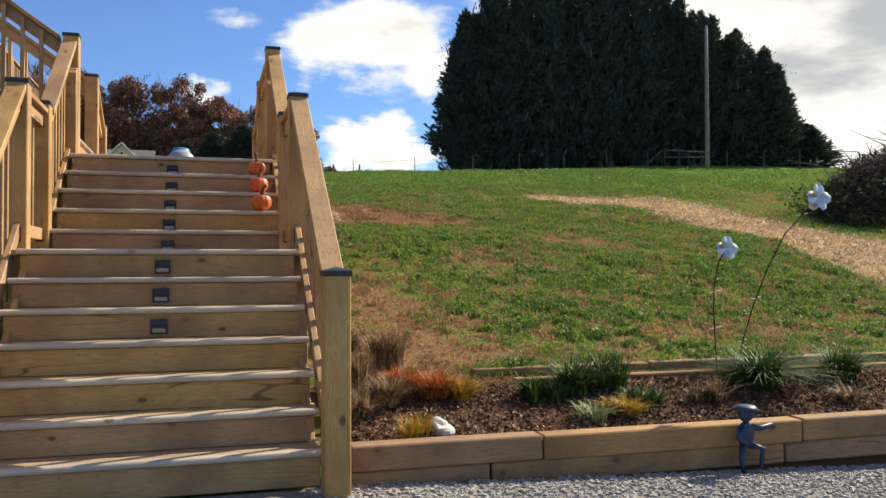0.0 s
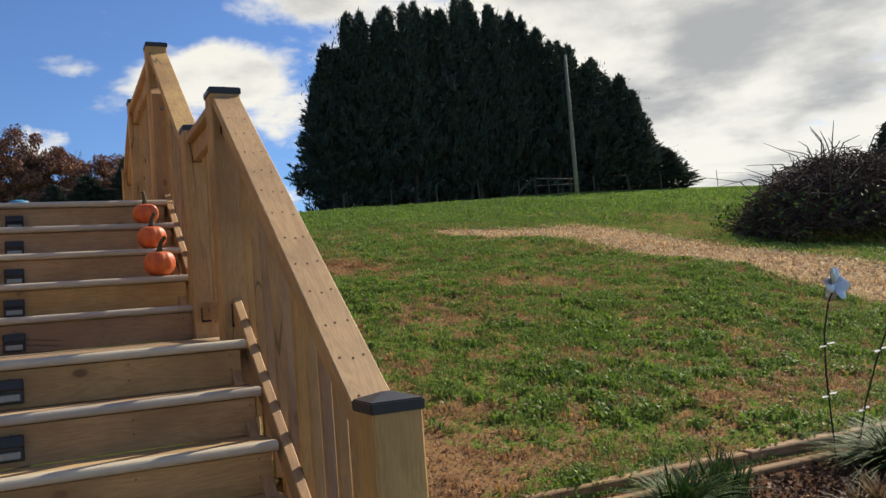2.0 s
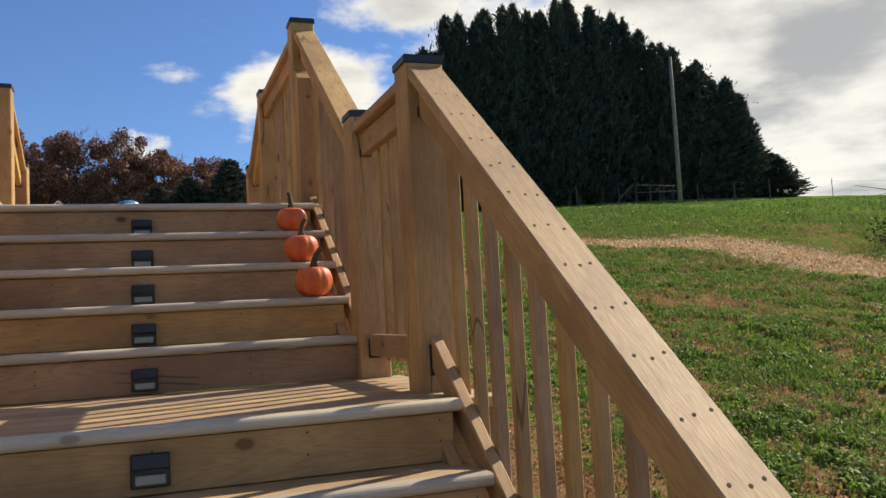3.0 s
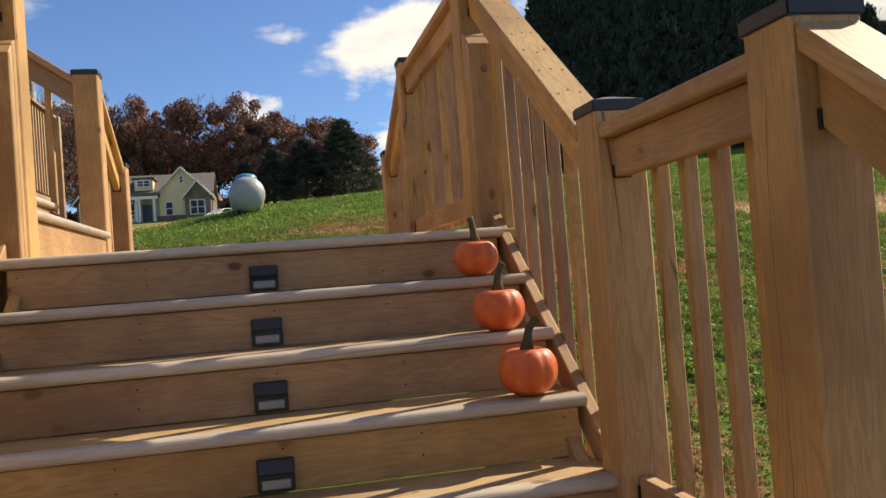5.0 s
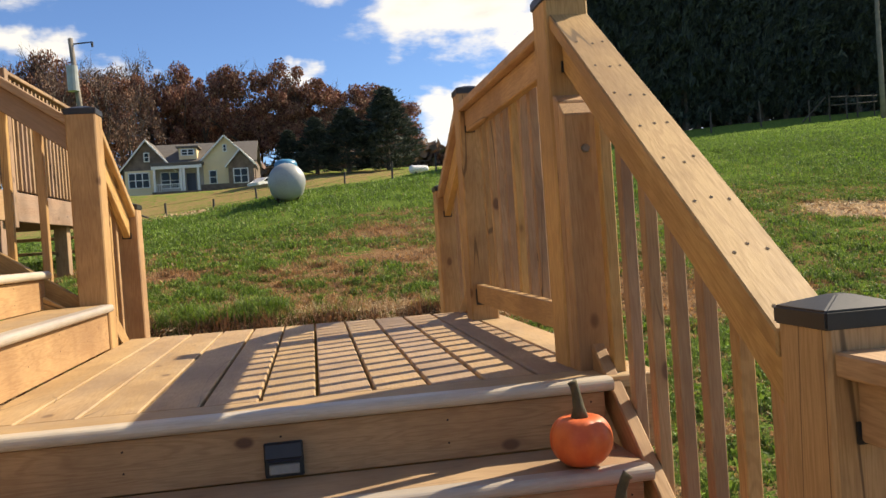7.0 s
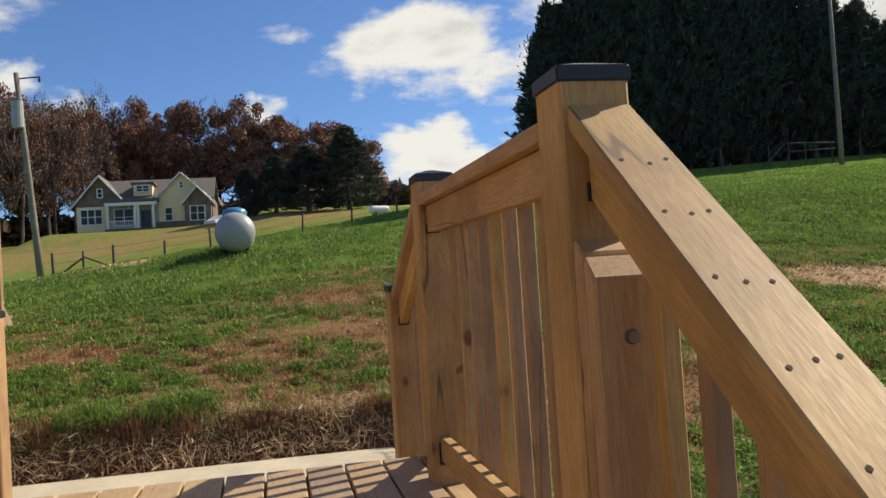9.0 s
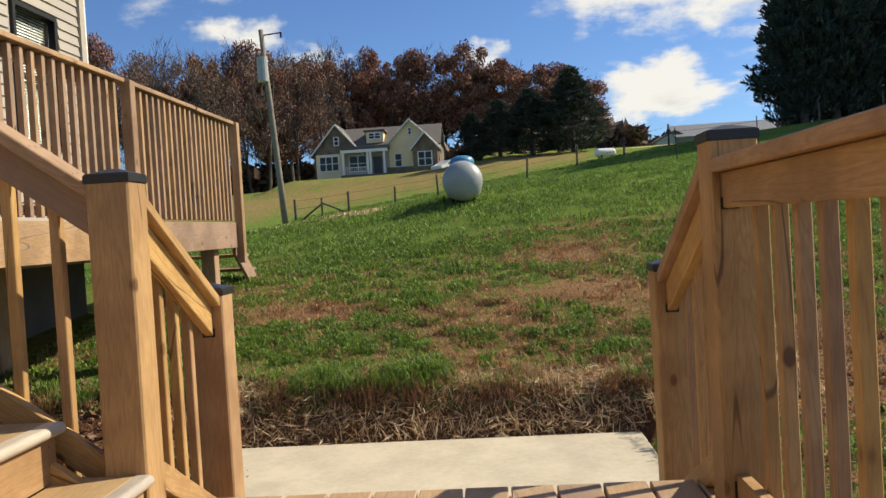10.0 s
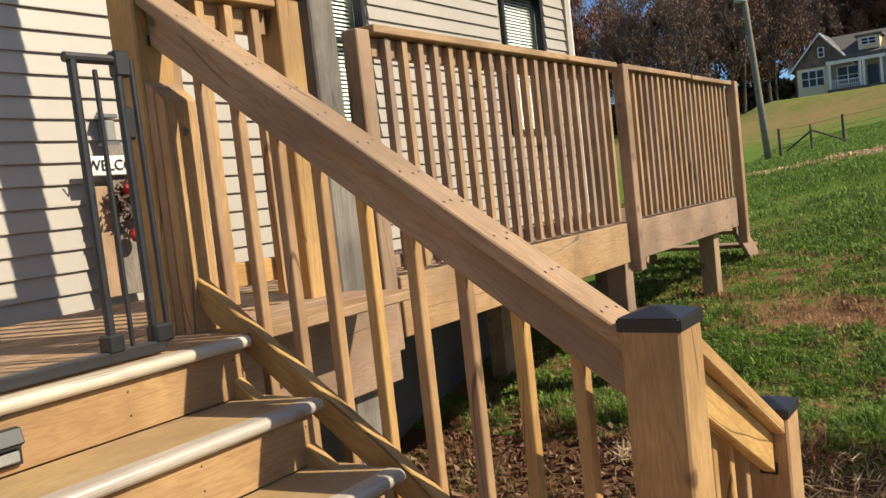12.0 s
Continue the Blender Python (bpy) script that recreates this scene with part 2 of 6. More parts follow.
def leafy(name, stops, rough=0.6, through_light=0.25):
    m, t = material(name)
    i = t.n("ShaderNodeNewGeometry").outputs["Random Per Island"]
    r = t.n("ShaderNodeObjectInfo").outputs["Random"]
    c = t.ramp(i, stops)
    c = t.n("ShaderNodeHueSaturation", {"Hue": 0.5, "Saturation": 1.0, "Value": t.math("ADD", 0.8, t.math("MULTIPLY", r, 0.4)), "Color": c}).outputs[0]
    d = t.n("ShaderNodeBsdfPrincipled", {"Base Color": c, "Roughness": rough, "Specular IOR Level": 0.2})
    tr = t.n("ShaderNodeBsdfTranslucent", {"Color": c})
    mx = t.n("ShaderNodeMixShader", {0: through_light, 1: d, 2: tr})
    t.n("ShaderNodeOutputMaterial", {"Surface": mx})
    return m


CEDAR = leafy("dark_cedar_foliage", [(0, (0.030, 0.042, 0.037)), (0.6, (0.054, 0.070, 0.058)), (1, (0.095, 0.113, 0.078))], 0.7, 0.12)
AUTUMN = leafy("russet_oak_leaves", [(0, (0.09, 0.045, 0.037)), (0.45, (0.24, 0.105, 0.072)), (0.8, (0.36, 0.175, 0.11)), (1, (0.36, 0.24, 0.14))], 0.7, 0.1)
BARE = leafy("thin_grey_twigs", [(0, (0.08, 0.058, 0.05)), (0.6, (0.19, 0.13, 0.10)), (1, (0.28, 0.15, 0.09))], 0.8, 0.1)
DARKGREEN = leafy("green_bed_leaves", [(0, (0.016, 0.042, 0.010)), (0.6, (0.048, 0.105, 0.022)), (1, (0.15, 0.20, 0.06))], 0.6, 0.15)
YELLEAF = leafy("yellow_bed_leaves", [(0, (0.30, 0.22, 0.03)), (0.6, (0.45, 0.33, 0.05)), (1, (0.45, 0.15, 0.03))])
DRYLEAF = leafy("dry_brown_stalks", [(0, (0.10, 0.06, 0.03)), (0.6, (0.25, 0.16, 0.09)), (1, (0.42, 0.32, 0.18))])
TWIG = leafy("brush_pile_twigs", [(0, (0.04, 0.024, 0.02)), (0.7, (0.10, 0.066, 0.05)), (1, (0.16, 0.125, 0.095))], 0.8, 0.05)


def ground_color(t, p, green_mask, straw_mask, soil_mask):
    big = t.noise(p, 0.6, 4.0, 0.6).outputs[0]
    mid = t.noise(p, 3.2, 5.0, 0.65).outputs[0]
    clump = t.noise(p, 11.0, 4.0, 0.65).outputs[0]
    tiny = t.noise(p, 42.0, 4.0, 0.7).outputs[0]
    k = t.math("ADD", t.math("ADD", t.math("MULTIPLY", big, 0.45), t.math("MULTIPLY", mid, 0.8)), t.math("ADD", t.math("MULTIPLY", clump, 1.1), -0.25))
    k = t.math("ADD", k, t.math("MULTIPLY", t.math("SUBTRACT", green_mask, 0.5), 0.8))
    g = t.span(k, 0.82, 1.02)
    brown = t.mix(tiny, (0.15, 0.078, 0.040), (0.45, 0.28, 0.15))
    green = t.mix(t.span(tiny, 0.3, 0.7), (0.055, 0.108, 0.022), (0.20, 0.28, 0.065))
    c = t.mix(g, brown, green)
    c = t.mix(t.span(t.math("ADD", straw_mask, t.math("MULTIPLY", t.math("SUBTRACT", t.math("ADD", mid, clump), 1.0), 1.3)), 0.32, 0.8), c, t.mix(tiny, (0.44, 0.29, 0.16), (0.72, 0.54, 0.34)))
    c = t.mix(t.span(t.math("ADD", soil_mask, t.math("MULTIPLY", t.math("SUBTRACT", mid, 0.5), 0.6)), 0.4, 0.6), c, t.mix(tiny, (0.07, 0.038, 0.025), (0.28, 0.145, 0.08)))
    return c, tiny


def ground_material(name, per_blade):
    m, t = material(name)
    p = t.n("ShaderNodeNewGeometry").outputs["Position"]
    a = t.n("ShaderNodeAttribute", attribute_name="cover")
    s = t.n("ShaderNodeSeparateColor", {0: a.outputs["Color"]})
    c, tiny = ground_color(t, p, s.outputs[0], s.outputs[1], s.outputs[2])
    if per_blade:
        i = t.n("ShaderNodeNewGeometry").outputs["Random Per Island"]
        c = t.n("ShaderNodeHueSaturation", {"Hue": 0.5, "Saturation": t.math("ADD", 0.85, t.math("MULTIPLY", i, 0.3)), "Value": t.math("ADD", 0.75, t.math("MULTIPLY", i, 1.1)), "Color": c}).outputs[0]
        d = t.n("ShaderNodeBsdfPrincipled", {"Base Color": c, "Roughness": 0.6, "Specular IOR Level": 0.25})
        tr = t.n("ShaderNodeBsdfTranslucent", {"Color": c})
        mx = t.n("ShaderNodeMixShader", {0: 0.3, 1: d, 2: tr})
        t.n("ShaderNodeOutputMaterial", {"Surface": mx})
    else:
        h = t.math("ADD", t.noise(p, 9.0, 6.0, 0.7).outputs[0], t.math("MULTIPLY", tiny, 0.5))
        # Colour darkened near by for shade among blades, lightening out to y 32.
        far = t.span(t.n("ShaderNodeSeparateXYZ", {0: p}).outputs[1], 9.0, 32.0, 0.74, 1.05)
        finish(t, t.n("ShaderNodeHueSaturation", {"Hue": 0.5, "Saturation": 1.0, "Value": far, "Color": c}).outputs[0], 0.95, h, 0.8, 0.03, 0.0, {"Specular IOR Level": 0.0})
    return m


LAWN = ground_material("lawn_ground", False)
BLADES = ground_material("grass_blades", True)


# ---- building helpers ----
MESHES = {}


def thing(name, at, label, category, group="", kind=""):
    e = new(name)
    e.location = at
    return tagged(e, label, category, group, kind)


def world_at(ob):
    m = Matrix.Translation(ob.location)
    return m if ob.parent is None else world_at(ob.parent) @ m


def part(name, bm, mat, parent, label="", at=(0, 0, 0), smooth=False):
    me = bpy.data.meshes.new(name)
    bm.to_mesh(me)
    bm.free()
    me.materials.append(mat)
    if smooth:
        me.shade_smooth()
    ob = new(name, me)
    ob.location = at
    ob.parent = parent
    if label:
        ob["label"] = label
    return ob


def link(name, me, parent, at, label=""):
    ob = new(name, me)
    ob.parent, ob.location = parent, at
    if label:
        ob["label"] = label
    return ob


def add_box(bm, c, s, rot=None, bevel=0.0):
    r = bmesh.ops.create_cube(bm, size=1.0)
    vs = r["verts"]
    for v in vs:
        v.co = Vector((v.co.x * s[0], v.co.y * s[1], v.co.z * s[2]))
    if bevel:
        es = list({e for v in vs for e in v.link_edges})
        vs = bmesh.ops.bevel(bm, geom=es, offset=bevel, segments=1, affect="EDGES")["verts"]
        vs = list({v for v in vs})
    if rot is not None:
        bmesh.ops.transform(bm, matrix=rot.to_4x4(), verts=vs)
    bmesh.ops.translate(bm, vec=Vector(c), verts=vs)
    return vs


def wbox(name, parent, c, s, mats, bevel=0.004, label=""):
    """A board or block, square to the axes, c its middle in the world; its grain runs along its longest side."""
    s = tuple(round(v, 4) for v in s)
    mat = mats[max(range(3), key=lambda i: s[i])] if isinstance(mats, dict) else mats
    key = (s, mat.name, bevel)
    if key not in MESHES:
        bm = bmesh.new()
        add_box(bm, (0, 0, 0), s, None, min(bevel, min(s) * 0.3))
        me = bpy.data.meshes.new(name)
        bm.to_mesh(me)
        bm.free()
        me.materials.append(mat)
        MESHES[key] = me
    off = world_at(parent).translation if parent else Vector((0, 0, 0))
    return link(name, MESHES[key], parent, Vector(c) - off, label)


class Flight:
    """A frame for a stair: s along its climb, w across it, both turned into the world."""

    def __init__(self, turned):
        self.turned = turned

    def p(self, s, w_, z):
        return Vector((-s, w_, z)) if self.turned else Vector((w_, s, z))

    def box(self, name, parent, s0, s1, w0, w1, z0, z1, mats, bevel=0.004, label=""):
        a, b = self.p(s0, w0, z0), self.p(s1, w1, z1)
        return wbox(name, parent, (a + b) / 2, [abs(x) for x in (b - a)], mats, bevel, label)

    def slope(self, name, parent, s0, z0, s1, z1, w0, w1, high, mats, label=""):
        """A sloping board with plumb ends; z0, z1: its top; high: its height, plumb."""
        a, b = self.p(s0, (w0 + w1) / 2, z0), self.p(s1, (w0 + w1) / 2, z1)
        way = (b - a).normalized()
        side = (self.p(0, 1, 0) - self.p(0, 0, 0)).normalized()
        m = Matrix((side, way, side.cross(way))).transposed().to_4x4()
        inv = m.inverted()
        bm = bmesh.new()
        vs = []
        for ww in (w0, w1):
            for s, z in ((s0, z0), (s1, z1), (s1, z1 - high), (s0, z0 - high)):
                vs.append(bm.verts.new(inv @ (self.p(s, ww, z) - a)))
        for f in ((0, 1, 2, 3), (7, 6, 5, 4), (0, 4, 5, 1), (1, 5, 6, 2), (2, 6, 7, 3), (3, 7, 4, 0)):
            bm.faces.new([vs[i] for i in f])
        bmesh.ops.recalc_face_normals(bm, faces=bm.faces)
        bmesh.ops.bevel(bm, geom=bm.edges[:], offset=0.004, segments=1, affect="EDGES")
        off = world_at(parent).translation
        ob = part(name, bm, mats[1] if isinstance(mats, dict) else mats, parent, label, a - off)
        ob.rotation_euler = m.to_euler()
        return ob

    def length(self, name, parent, s0, s1, w0, w1, z0, z1, profile, mats, label=""):
        """A strip along w with a rounded front, for a nosing."""
        bm = bmesh.new()
        r = (z1 - z0) / 2
        rings = []
        for ww in (w0, w1):
            ring = []
            for i in range(9):
                a = math.pi / 2 + math.pi * i / 8
                ring.append(bm.verts.new(self.p(s0 + r + r * math.cos(a), ww, (z0 + z1) / 2 + r * math.sin(a))))
            ring.append(bm.verts.new(self.p(s1, ww, z0)))
            ring.append(bm.verts.new(self.p(s1, ww, z1)))
            rings.append(ring)
        n = len(rings[0])
        for i in range(n):
            bm.faces.new([rings[0][i], rings[0][(i + 1) % n], rings[1][(i + 1) % n], rings[1][i]])
        bm.faces.new(rings[0])
        bm.faces.new(rings[1][::-1])
        bmesh.ops.recalc_face_normals(bm, faces=bm.faces)
        mid = self.p((s0 + s1) / 2, (w0 + w1) / 2, (z0 + z1) / 2)
        bmesh.ops.translate(bm, vec=-mid, verts=bm.verts)
        off = world_at(parent).translation
        return part(name, bm, mats[1 if self.turned else 0], parent, label, mid - off)


AHEAD, TURNED = Flight(False), Flight(True)
POST = 0.134


# ---- ground ----
PY = [-60, -8, -0.2, 0.12, 0.3, 1.25, 1.5, 2.8, 6.0, 8.4, 8.62, 9.7, 10.5, 12.5, 18.7, 20.5, 30, 45, 52, 60, 75, 95, 130, 200, 400]
PZ = [-3.0, -0.3, -0.02, -0.02, 0.13, 0.30, 0.42, 0.68, 1.50, 1.86, 1.94, 2.18, 2.31, 2.68, 3.58, 3.85, 4.32, 4.95, 5.75, 6.3, 8.3, 11.0, 13.5, 16, 22]


def height(x, y):
    """The lie of the land."""
    x, y = np.asarray(x, float), np.asarray(y, float)
    z = np.interp(y, PY, PZ)
    cl = np.interp(y, [10, 18, 45, 95], [0, 0.12, 0.143, 0.143])
    cr = np.interp(y, [9, 20, 30, 50, 75, 95], [0.0, 0.04, 0.07, 0.143, 0.05, -0.03])
    X = 25 * np.tanh(x / 25)
    z = z + np.where(x < 0, cl, cr) * X
    z = z - np.where(y < 0.2, 0.035 * np.clip(x, 0, 4), 0)
    z = z + 0.02 * np.sin(x * 1.7 + y * 0.8) * np.sin(y * 1.3 - x * 0.5) * np.clip((y - 1.5) / 2, 0, 1)
    cut = (x > -2.3) & (x < 0.36) & (y > 5.0) & (y < 8.62)
    z = np.where(cut, np.minimum(z, 1.62 + np.clip((y - 8.30) / 0.32, 0, 1) * 0.34), z)
    level = np.clip((y - 84) / 6, 0, 1) * np.clip((108 - y) / 4, 0, 1) * np.clip((x + 25) / 3, 0, 1) * np.clip((-1.0 - x) / 3, 0, 1)
    z = z * (1 - level) + 8.95 * level
    under = (x > -4.5) & (x < -2.2) & (y > 3.4) & (y < 6.4)
    return np.where(under, np.minimum(z, 1.55), z)


def covers(x, y):
    """Green, straw and bare soil, each 0 to 1, at a place."""
    g = 0.60 + 0.30 * np.clip((y - 12) / 8, 0, 1)
    for bx, by, rx, ry, a in ((1.0, 3.0, 0.6, 1.2, 0.33), (1.6, 8.9, 0.9, 1.0, 0.4), (2.9, 8.4, 0.8, 0.4, 0.35), (-0.6, 10.2, 0.55, 0.6, 0.3), (0.9, 10.6, 0.5, 0.5, 0.3), (0.2, 12.6, 0.6, 0.7, 0.4), (0.3, 11.0, 0.6, 0.4, 0.35),
                              (4.2, 6.0, 0.8, 0.5, 0.2), (2.6, 5.0, 0.6, 0.4, 0.25), (0.8, 1.8, 0.6, 0.5, 0.5), (-2.3, 10.7, 0.5, 0.35, 0.5), (1.5, 14.5, 1.5, 0.5, 0.3), (3.6, 2.2, 0.8, 0.3, 0.25)):
        g = g - a * np.exp(-((x - bx) / rx) ** 2 - ((y - by) / ry) ** 2)
    def near(ax, ay, bx, by, wide):
        d = np.array([bx - ax, by - ay])
        k = np.clip(((x - ax) * d[0] + (y - ay) * d[1]) / (d @ d), 0, 1)
        return np.clip(1.3 - np.hypot(x - ax - k * d[0], y - ay - k * d[1]) / wide, 0, 1)
    s = np.maximum(near(6.4, 11.5, 8.4, 10.6, 0.75), near(8.4, 10.6, 8.6, 7.4, 1.25))
    s = np.maximum(s, near(8.6, 7.4, 8.0, 1.0, 1.25))
    s = np.maximum(s, near(-7.6, 22.7, -3.2, 20.9, 0.55))
    s = np.maximum(s, 0.8 * np.clip((x - 4) / 10, 0, 1) * np.exp(-((y - 78) / 5) ** 2))
    soil = np.where((y > 0.1) & (y < 1.35) & (x > 0.1), 0.9, 0.0)
    soil = np.where((y > 8.2) & (y < 8.58) & (x < 0.6), 0.85, soil)
    soil = np.maximum(soil, 0.62 * np.exp(-((x + 2.4) / 0.6) ** 2 - ((y - 10.75) / 0.15) ** 2))
    soil = np.maximum(soil, np.where((x < -1.6) & (x > -4.6) & (y < 8.3) & (y > 3), 0.55, 0.0))
    far_brown = 0.46 * np.exp(-((y - 76) / 24) ** 2) * np.clip((14 - x) / 8, 0, 1)
    return np.stack([np.clip(g - far_brown, 0, 1), s, soil, np.ones_like(g)], -1)


def sheet(name, xs, ys, mat):
    gx, gy = np.meshgrid(xs, ys)
    z = height(gx, gy)
    co = np.stack([gx, gy, z], -1).reshape(-1, 3)
    nx, ny = len(xs), len(ys)
    i = (np.arange(ny - 1)[:, None] * nx + np.arange(nx - 1)[None]).ravel()
    faces = np.stack([i, i + 1, i + 1 + nx, i + nx], -1)
    me = bpy.data.meshes.new(name)
    me.from_pydata(co.tolist(), [], faces.tolist())
    at = me.color_attributes.new("cover", "FLOAT_COLOR", "POINT")
    at.data.foreach_set("color", covers(co[:, 0], co[:, 1]).astype(np.float32).ravel())
    me.materials.append(mat)
    me.shade_smooth()
    return new(name, me)


xs = np.concatenate([np.linspace(-400, -40, 20), np.linspace(-38, -6, 30), np.arange(-5.5, 12, 0.13), np.linspace(12.5, 60, 40), np.linspace(65, 500, 24)])
ys = np.concatenate([np.linspace(-60, -6, 14), np.arange(-5.5, 14, 0.11), np.linspace(14.3, 60, 70), np.linspace(62, 150, 50), np.linspace(160, 600, 20)])
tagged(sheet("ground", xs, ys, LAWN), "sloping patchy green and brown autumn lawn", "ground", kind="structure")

gx_, gy_ = np.linspace(-3.2, 8, 60), np.linspace(-9, 0.06, 40)
bmg = bmesh.new()
rows_ = [[bmg.verts.new((x, y, float(height(x, y)) + 0.012)) for x in gx_] for y in gy_]
for a in range(len(gy_) - 1):
    for b in range(len(gx_) - 1):
        bmg.faces.new([rows_[a][b], rows_[a][b + 1], rows_[a + 1][b + 1], rows_[a + 1][b]])
PATHG = plain("packed_gravel_bed", (0.19, 0.175, 0.155), 0.95, 0, 0.45, 22, 0.8, 0.02)
tagged(part("pavement", bmg, PATHG, None), "packed grey gravel drive at the foot of the stairs", "gravel", kind="structure")
wbox("slab", None, (-1.02, 7.10, 1.62), (2.67, 2.42, 0.14), CONC, 0.01)
bpy.data.objects["slab"].name = "pavement_slab"
tagged(bpy.data.objects["pavement_slab"], "pale stained concrete slab at the foot of the bank", "concrete slab", kind="structure")


# ---- the three flights ----
def newel(x, y, z0, ztop, label, face=None, low=None):
    """A 6x6 post with its black cap, its near left corner at x, y; face: a shorter post lapped against it, low: its top."""
    ztop -= 0.028
    e = thing("newel_post", (x + POST / 2, y + POST / 2, z0), label, "stair post", "newel posts of the stairs")
    wbox("shaft", e, (x + POST / 2, y + POST / 2, (z0 + ztop) / 2), (POST, POST, ztop - z0), PINE, 0.006)
    bm = bmesh.new()
    h = 0.0715
    lower = [bm.verts.new((sx * h, sy * h, 0)) for sx, sy in ((-1, -1), (1, -1), (1, 1), (-1, 1))]
    mid = [bm.verts.new((sx * h, sy * h, 0.029)) for sx, sy in ((-1, -1), (1, -1), (1, 1), (-1, 1))]
    top = [bm.verts.new((sx * 0.012, sy * 0.012, 0.047)) for sx, sy in ((-1, -1), (1, -1), (1, 1), (-1, 1))]
    bm.faces.new(lower[::-1])
    for lo, hi in ((lower, mid), (mid, top)):
        for i in range(4):
            bm.faces.new([lo[i], lo[(i + 1) % 4], hi[(i + 1) % 4], hi[i]])
    bm.faces.new(top)
    bmesh.ops.bevel(bm, geom=bm.edges[:], offset=0.003, segments=2, affect="EDGES")
    part("post_cap", bm, BLACK, e, "black pyramid post cap", (0, 0, ztop - z0 - 0.012))
    if face:
        fx, fy = face
        g = POST / 2
        hi = low - z0
        for k, (near, far_, z_far, z_near) in enumerate(((0.001, 0.044, 0.070, 0.045), (0.046, 0.090, 0.040, 0.0))):
            bm = bmesh.new()
            vs = []
            for z_a, z_b in ((0, 0), (hi + z_far, hi + z_near)):
                for out, zz in ((near, z_a), (far_, z_b)):
                    for w_ in (-g + 0.006, g - 0.006):
                        vs.append(bm.verts.new((fx * (g + out) + w_ * abs(fy), fy * (g + out) + w_ * abs(fx), zz)))
            for f in ((0, 1, 3, 2), (4, 6, 7, 5), (0, 4, 5, 1), (2, 3, 7, 6), (0, 2, 6, 4), (1, 5, 7, 3)):
                bm.faces.new([vs[i] for i in f])
            bmesh.ops.recalc_face_normals(bm, faces=bm.faces)
            bmesh.ops.bevel(bm, geom=bm.edges[:], offset=0.004, segments=1, affect="EDGES")
            part("lapped_board", bm, PINE[2], e, "shorter bolted board with a bevelled top")
        bm = bmesh.new()
        rot = Matrix.Rotation(radians(90), 3, "X" if fy else "Y")
        bmesh.ops.create_cone(bm, cap_ends=True, segments=10, radius1=0.014, radius2=0.011, depth=0.012, matrix=rot.to_4x4())
        part("bolt", bm, BOLT, e, "", (fx * (POST / 2 + 0.094), fy * (POST / 2 + 0.094), hi - 0.1))
    return e


def railing(fl, s0, z0, s1, z1, wi, inner, label, gap=0.138, mats=PINE, capm=None, drop=0.86, below=0.02, group="railings of the stairs"):
    """A rail between two posts: a flat cap, a board under it, a bottom rail and square balusters. z0, z1: top of the cap at its ends.
    wi: the posts' inner face; inner: +1 where the stair lies towards smaller w."""
    z0, z1, drop = z0 - 0.022, z1 - 0.022, drop - 0.022
    e = thing("stair_railing", fl.p((s0 + s1) / 2, wi, min(z0, z1) - 1.0), label, "railing", group)
    k = inner
    def span_(a, b):
        return (wi + k * a, wi + k * b) if k > 0 else (wi + k * b, wi + k * a)
    slope = (z1 - z0) / (s1 - s0)
    t = 0.038 * math.hypot(1, slope)
    fl.slope("cap_rail", e, s0, z0, s1, z1, *span_(0.008, 0.130), t, capm or mats)
    hs = 0.099 * math.hypot(1, slope)
    fl.slope("sub_rail", e, s0, z0 - t - 0.001, s1, z1 - t - 0.001, *span_(0.042, 0.080), hs, capm or mats)
    hb = 0.088 * math.hypot(1, slope)
    fl.slope("bottom_rail", e, s0, z0 - drop, s1, z1 - drop, *span_(0.042, 0.080), hb, mats)
    n = max(2, round((s1 - s0) / gap))
    for i in range(1, n):
        s = s0 + (s1 - s0) * i / n
        z = z0 + slope * (s - s0)
        a, b = span_(0.082, 0.116)
        top, bot = z - t - 0.012 - 0.5 * 0.038 * abs(slope), z - drop - hb - below
        fl.box("baluster", e, s - 0.0175, s + 0.0175, a, b, bot, top, mats, 0.003)
    for s, z, d in ((s0, z0, 1), (s1, z1, -1)):
        a, b = span_(0.040, 0.082)
        zz = z - drop + slope * 0.012 * d
        fl.box("rail_bracket", e, s, s + d * 0.006, a - 0.004, b + 0.004, zz - hb - 0.012, zz - 0.02, STEEL, 0.001, "black metal rail bracket")
        zz = z - t
        fl.box("rail_bracket", e, s, s + d * 0.006, a - 0.004, b + 0.004, zz - hs - 0.004, zz - hs + 0.03, STEEL, 0.001, "black metal rail bracket")
    if abs(slope) > 0.1 or True:
        bm = bmesh.new()
        rr = random.Random(int(s0 * 100) + int(wi * 10))
        for i in range(int((s1 - s0) / 0.13)):
            for q in (0.035, 0.07, 0.105):
                s = s0 + 0.05 + i * 0.13 + rr.uniform(-0.01, 0.01)
                if s > s1 - 0.03:
                    continue
                pt = fl.p(s, wi + k * (q + rr.uniform(-0.004, 0.004)), z0 + slope * (s - s0) + 0.0012)
                r = 0.0039
                vs = [bm.verts.new(pt + fl.p(r * math.cos(a), r * math.sin(a), slope * r * math.cos(a))) for a in (0, 1.05, 2.1, 3.14, 4.19, 5.24)]
                bm.faces.new(vs)
        off = world_at(e).translation
        bmesh.ops.translate(bm, vec=-off, verts=bm.verts)
        part("screw_heads", bm, HOLE, e, "small dark discs coloured as shaded screw holes")["kind"] = "stuff"
    return e


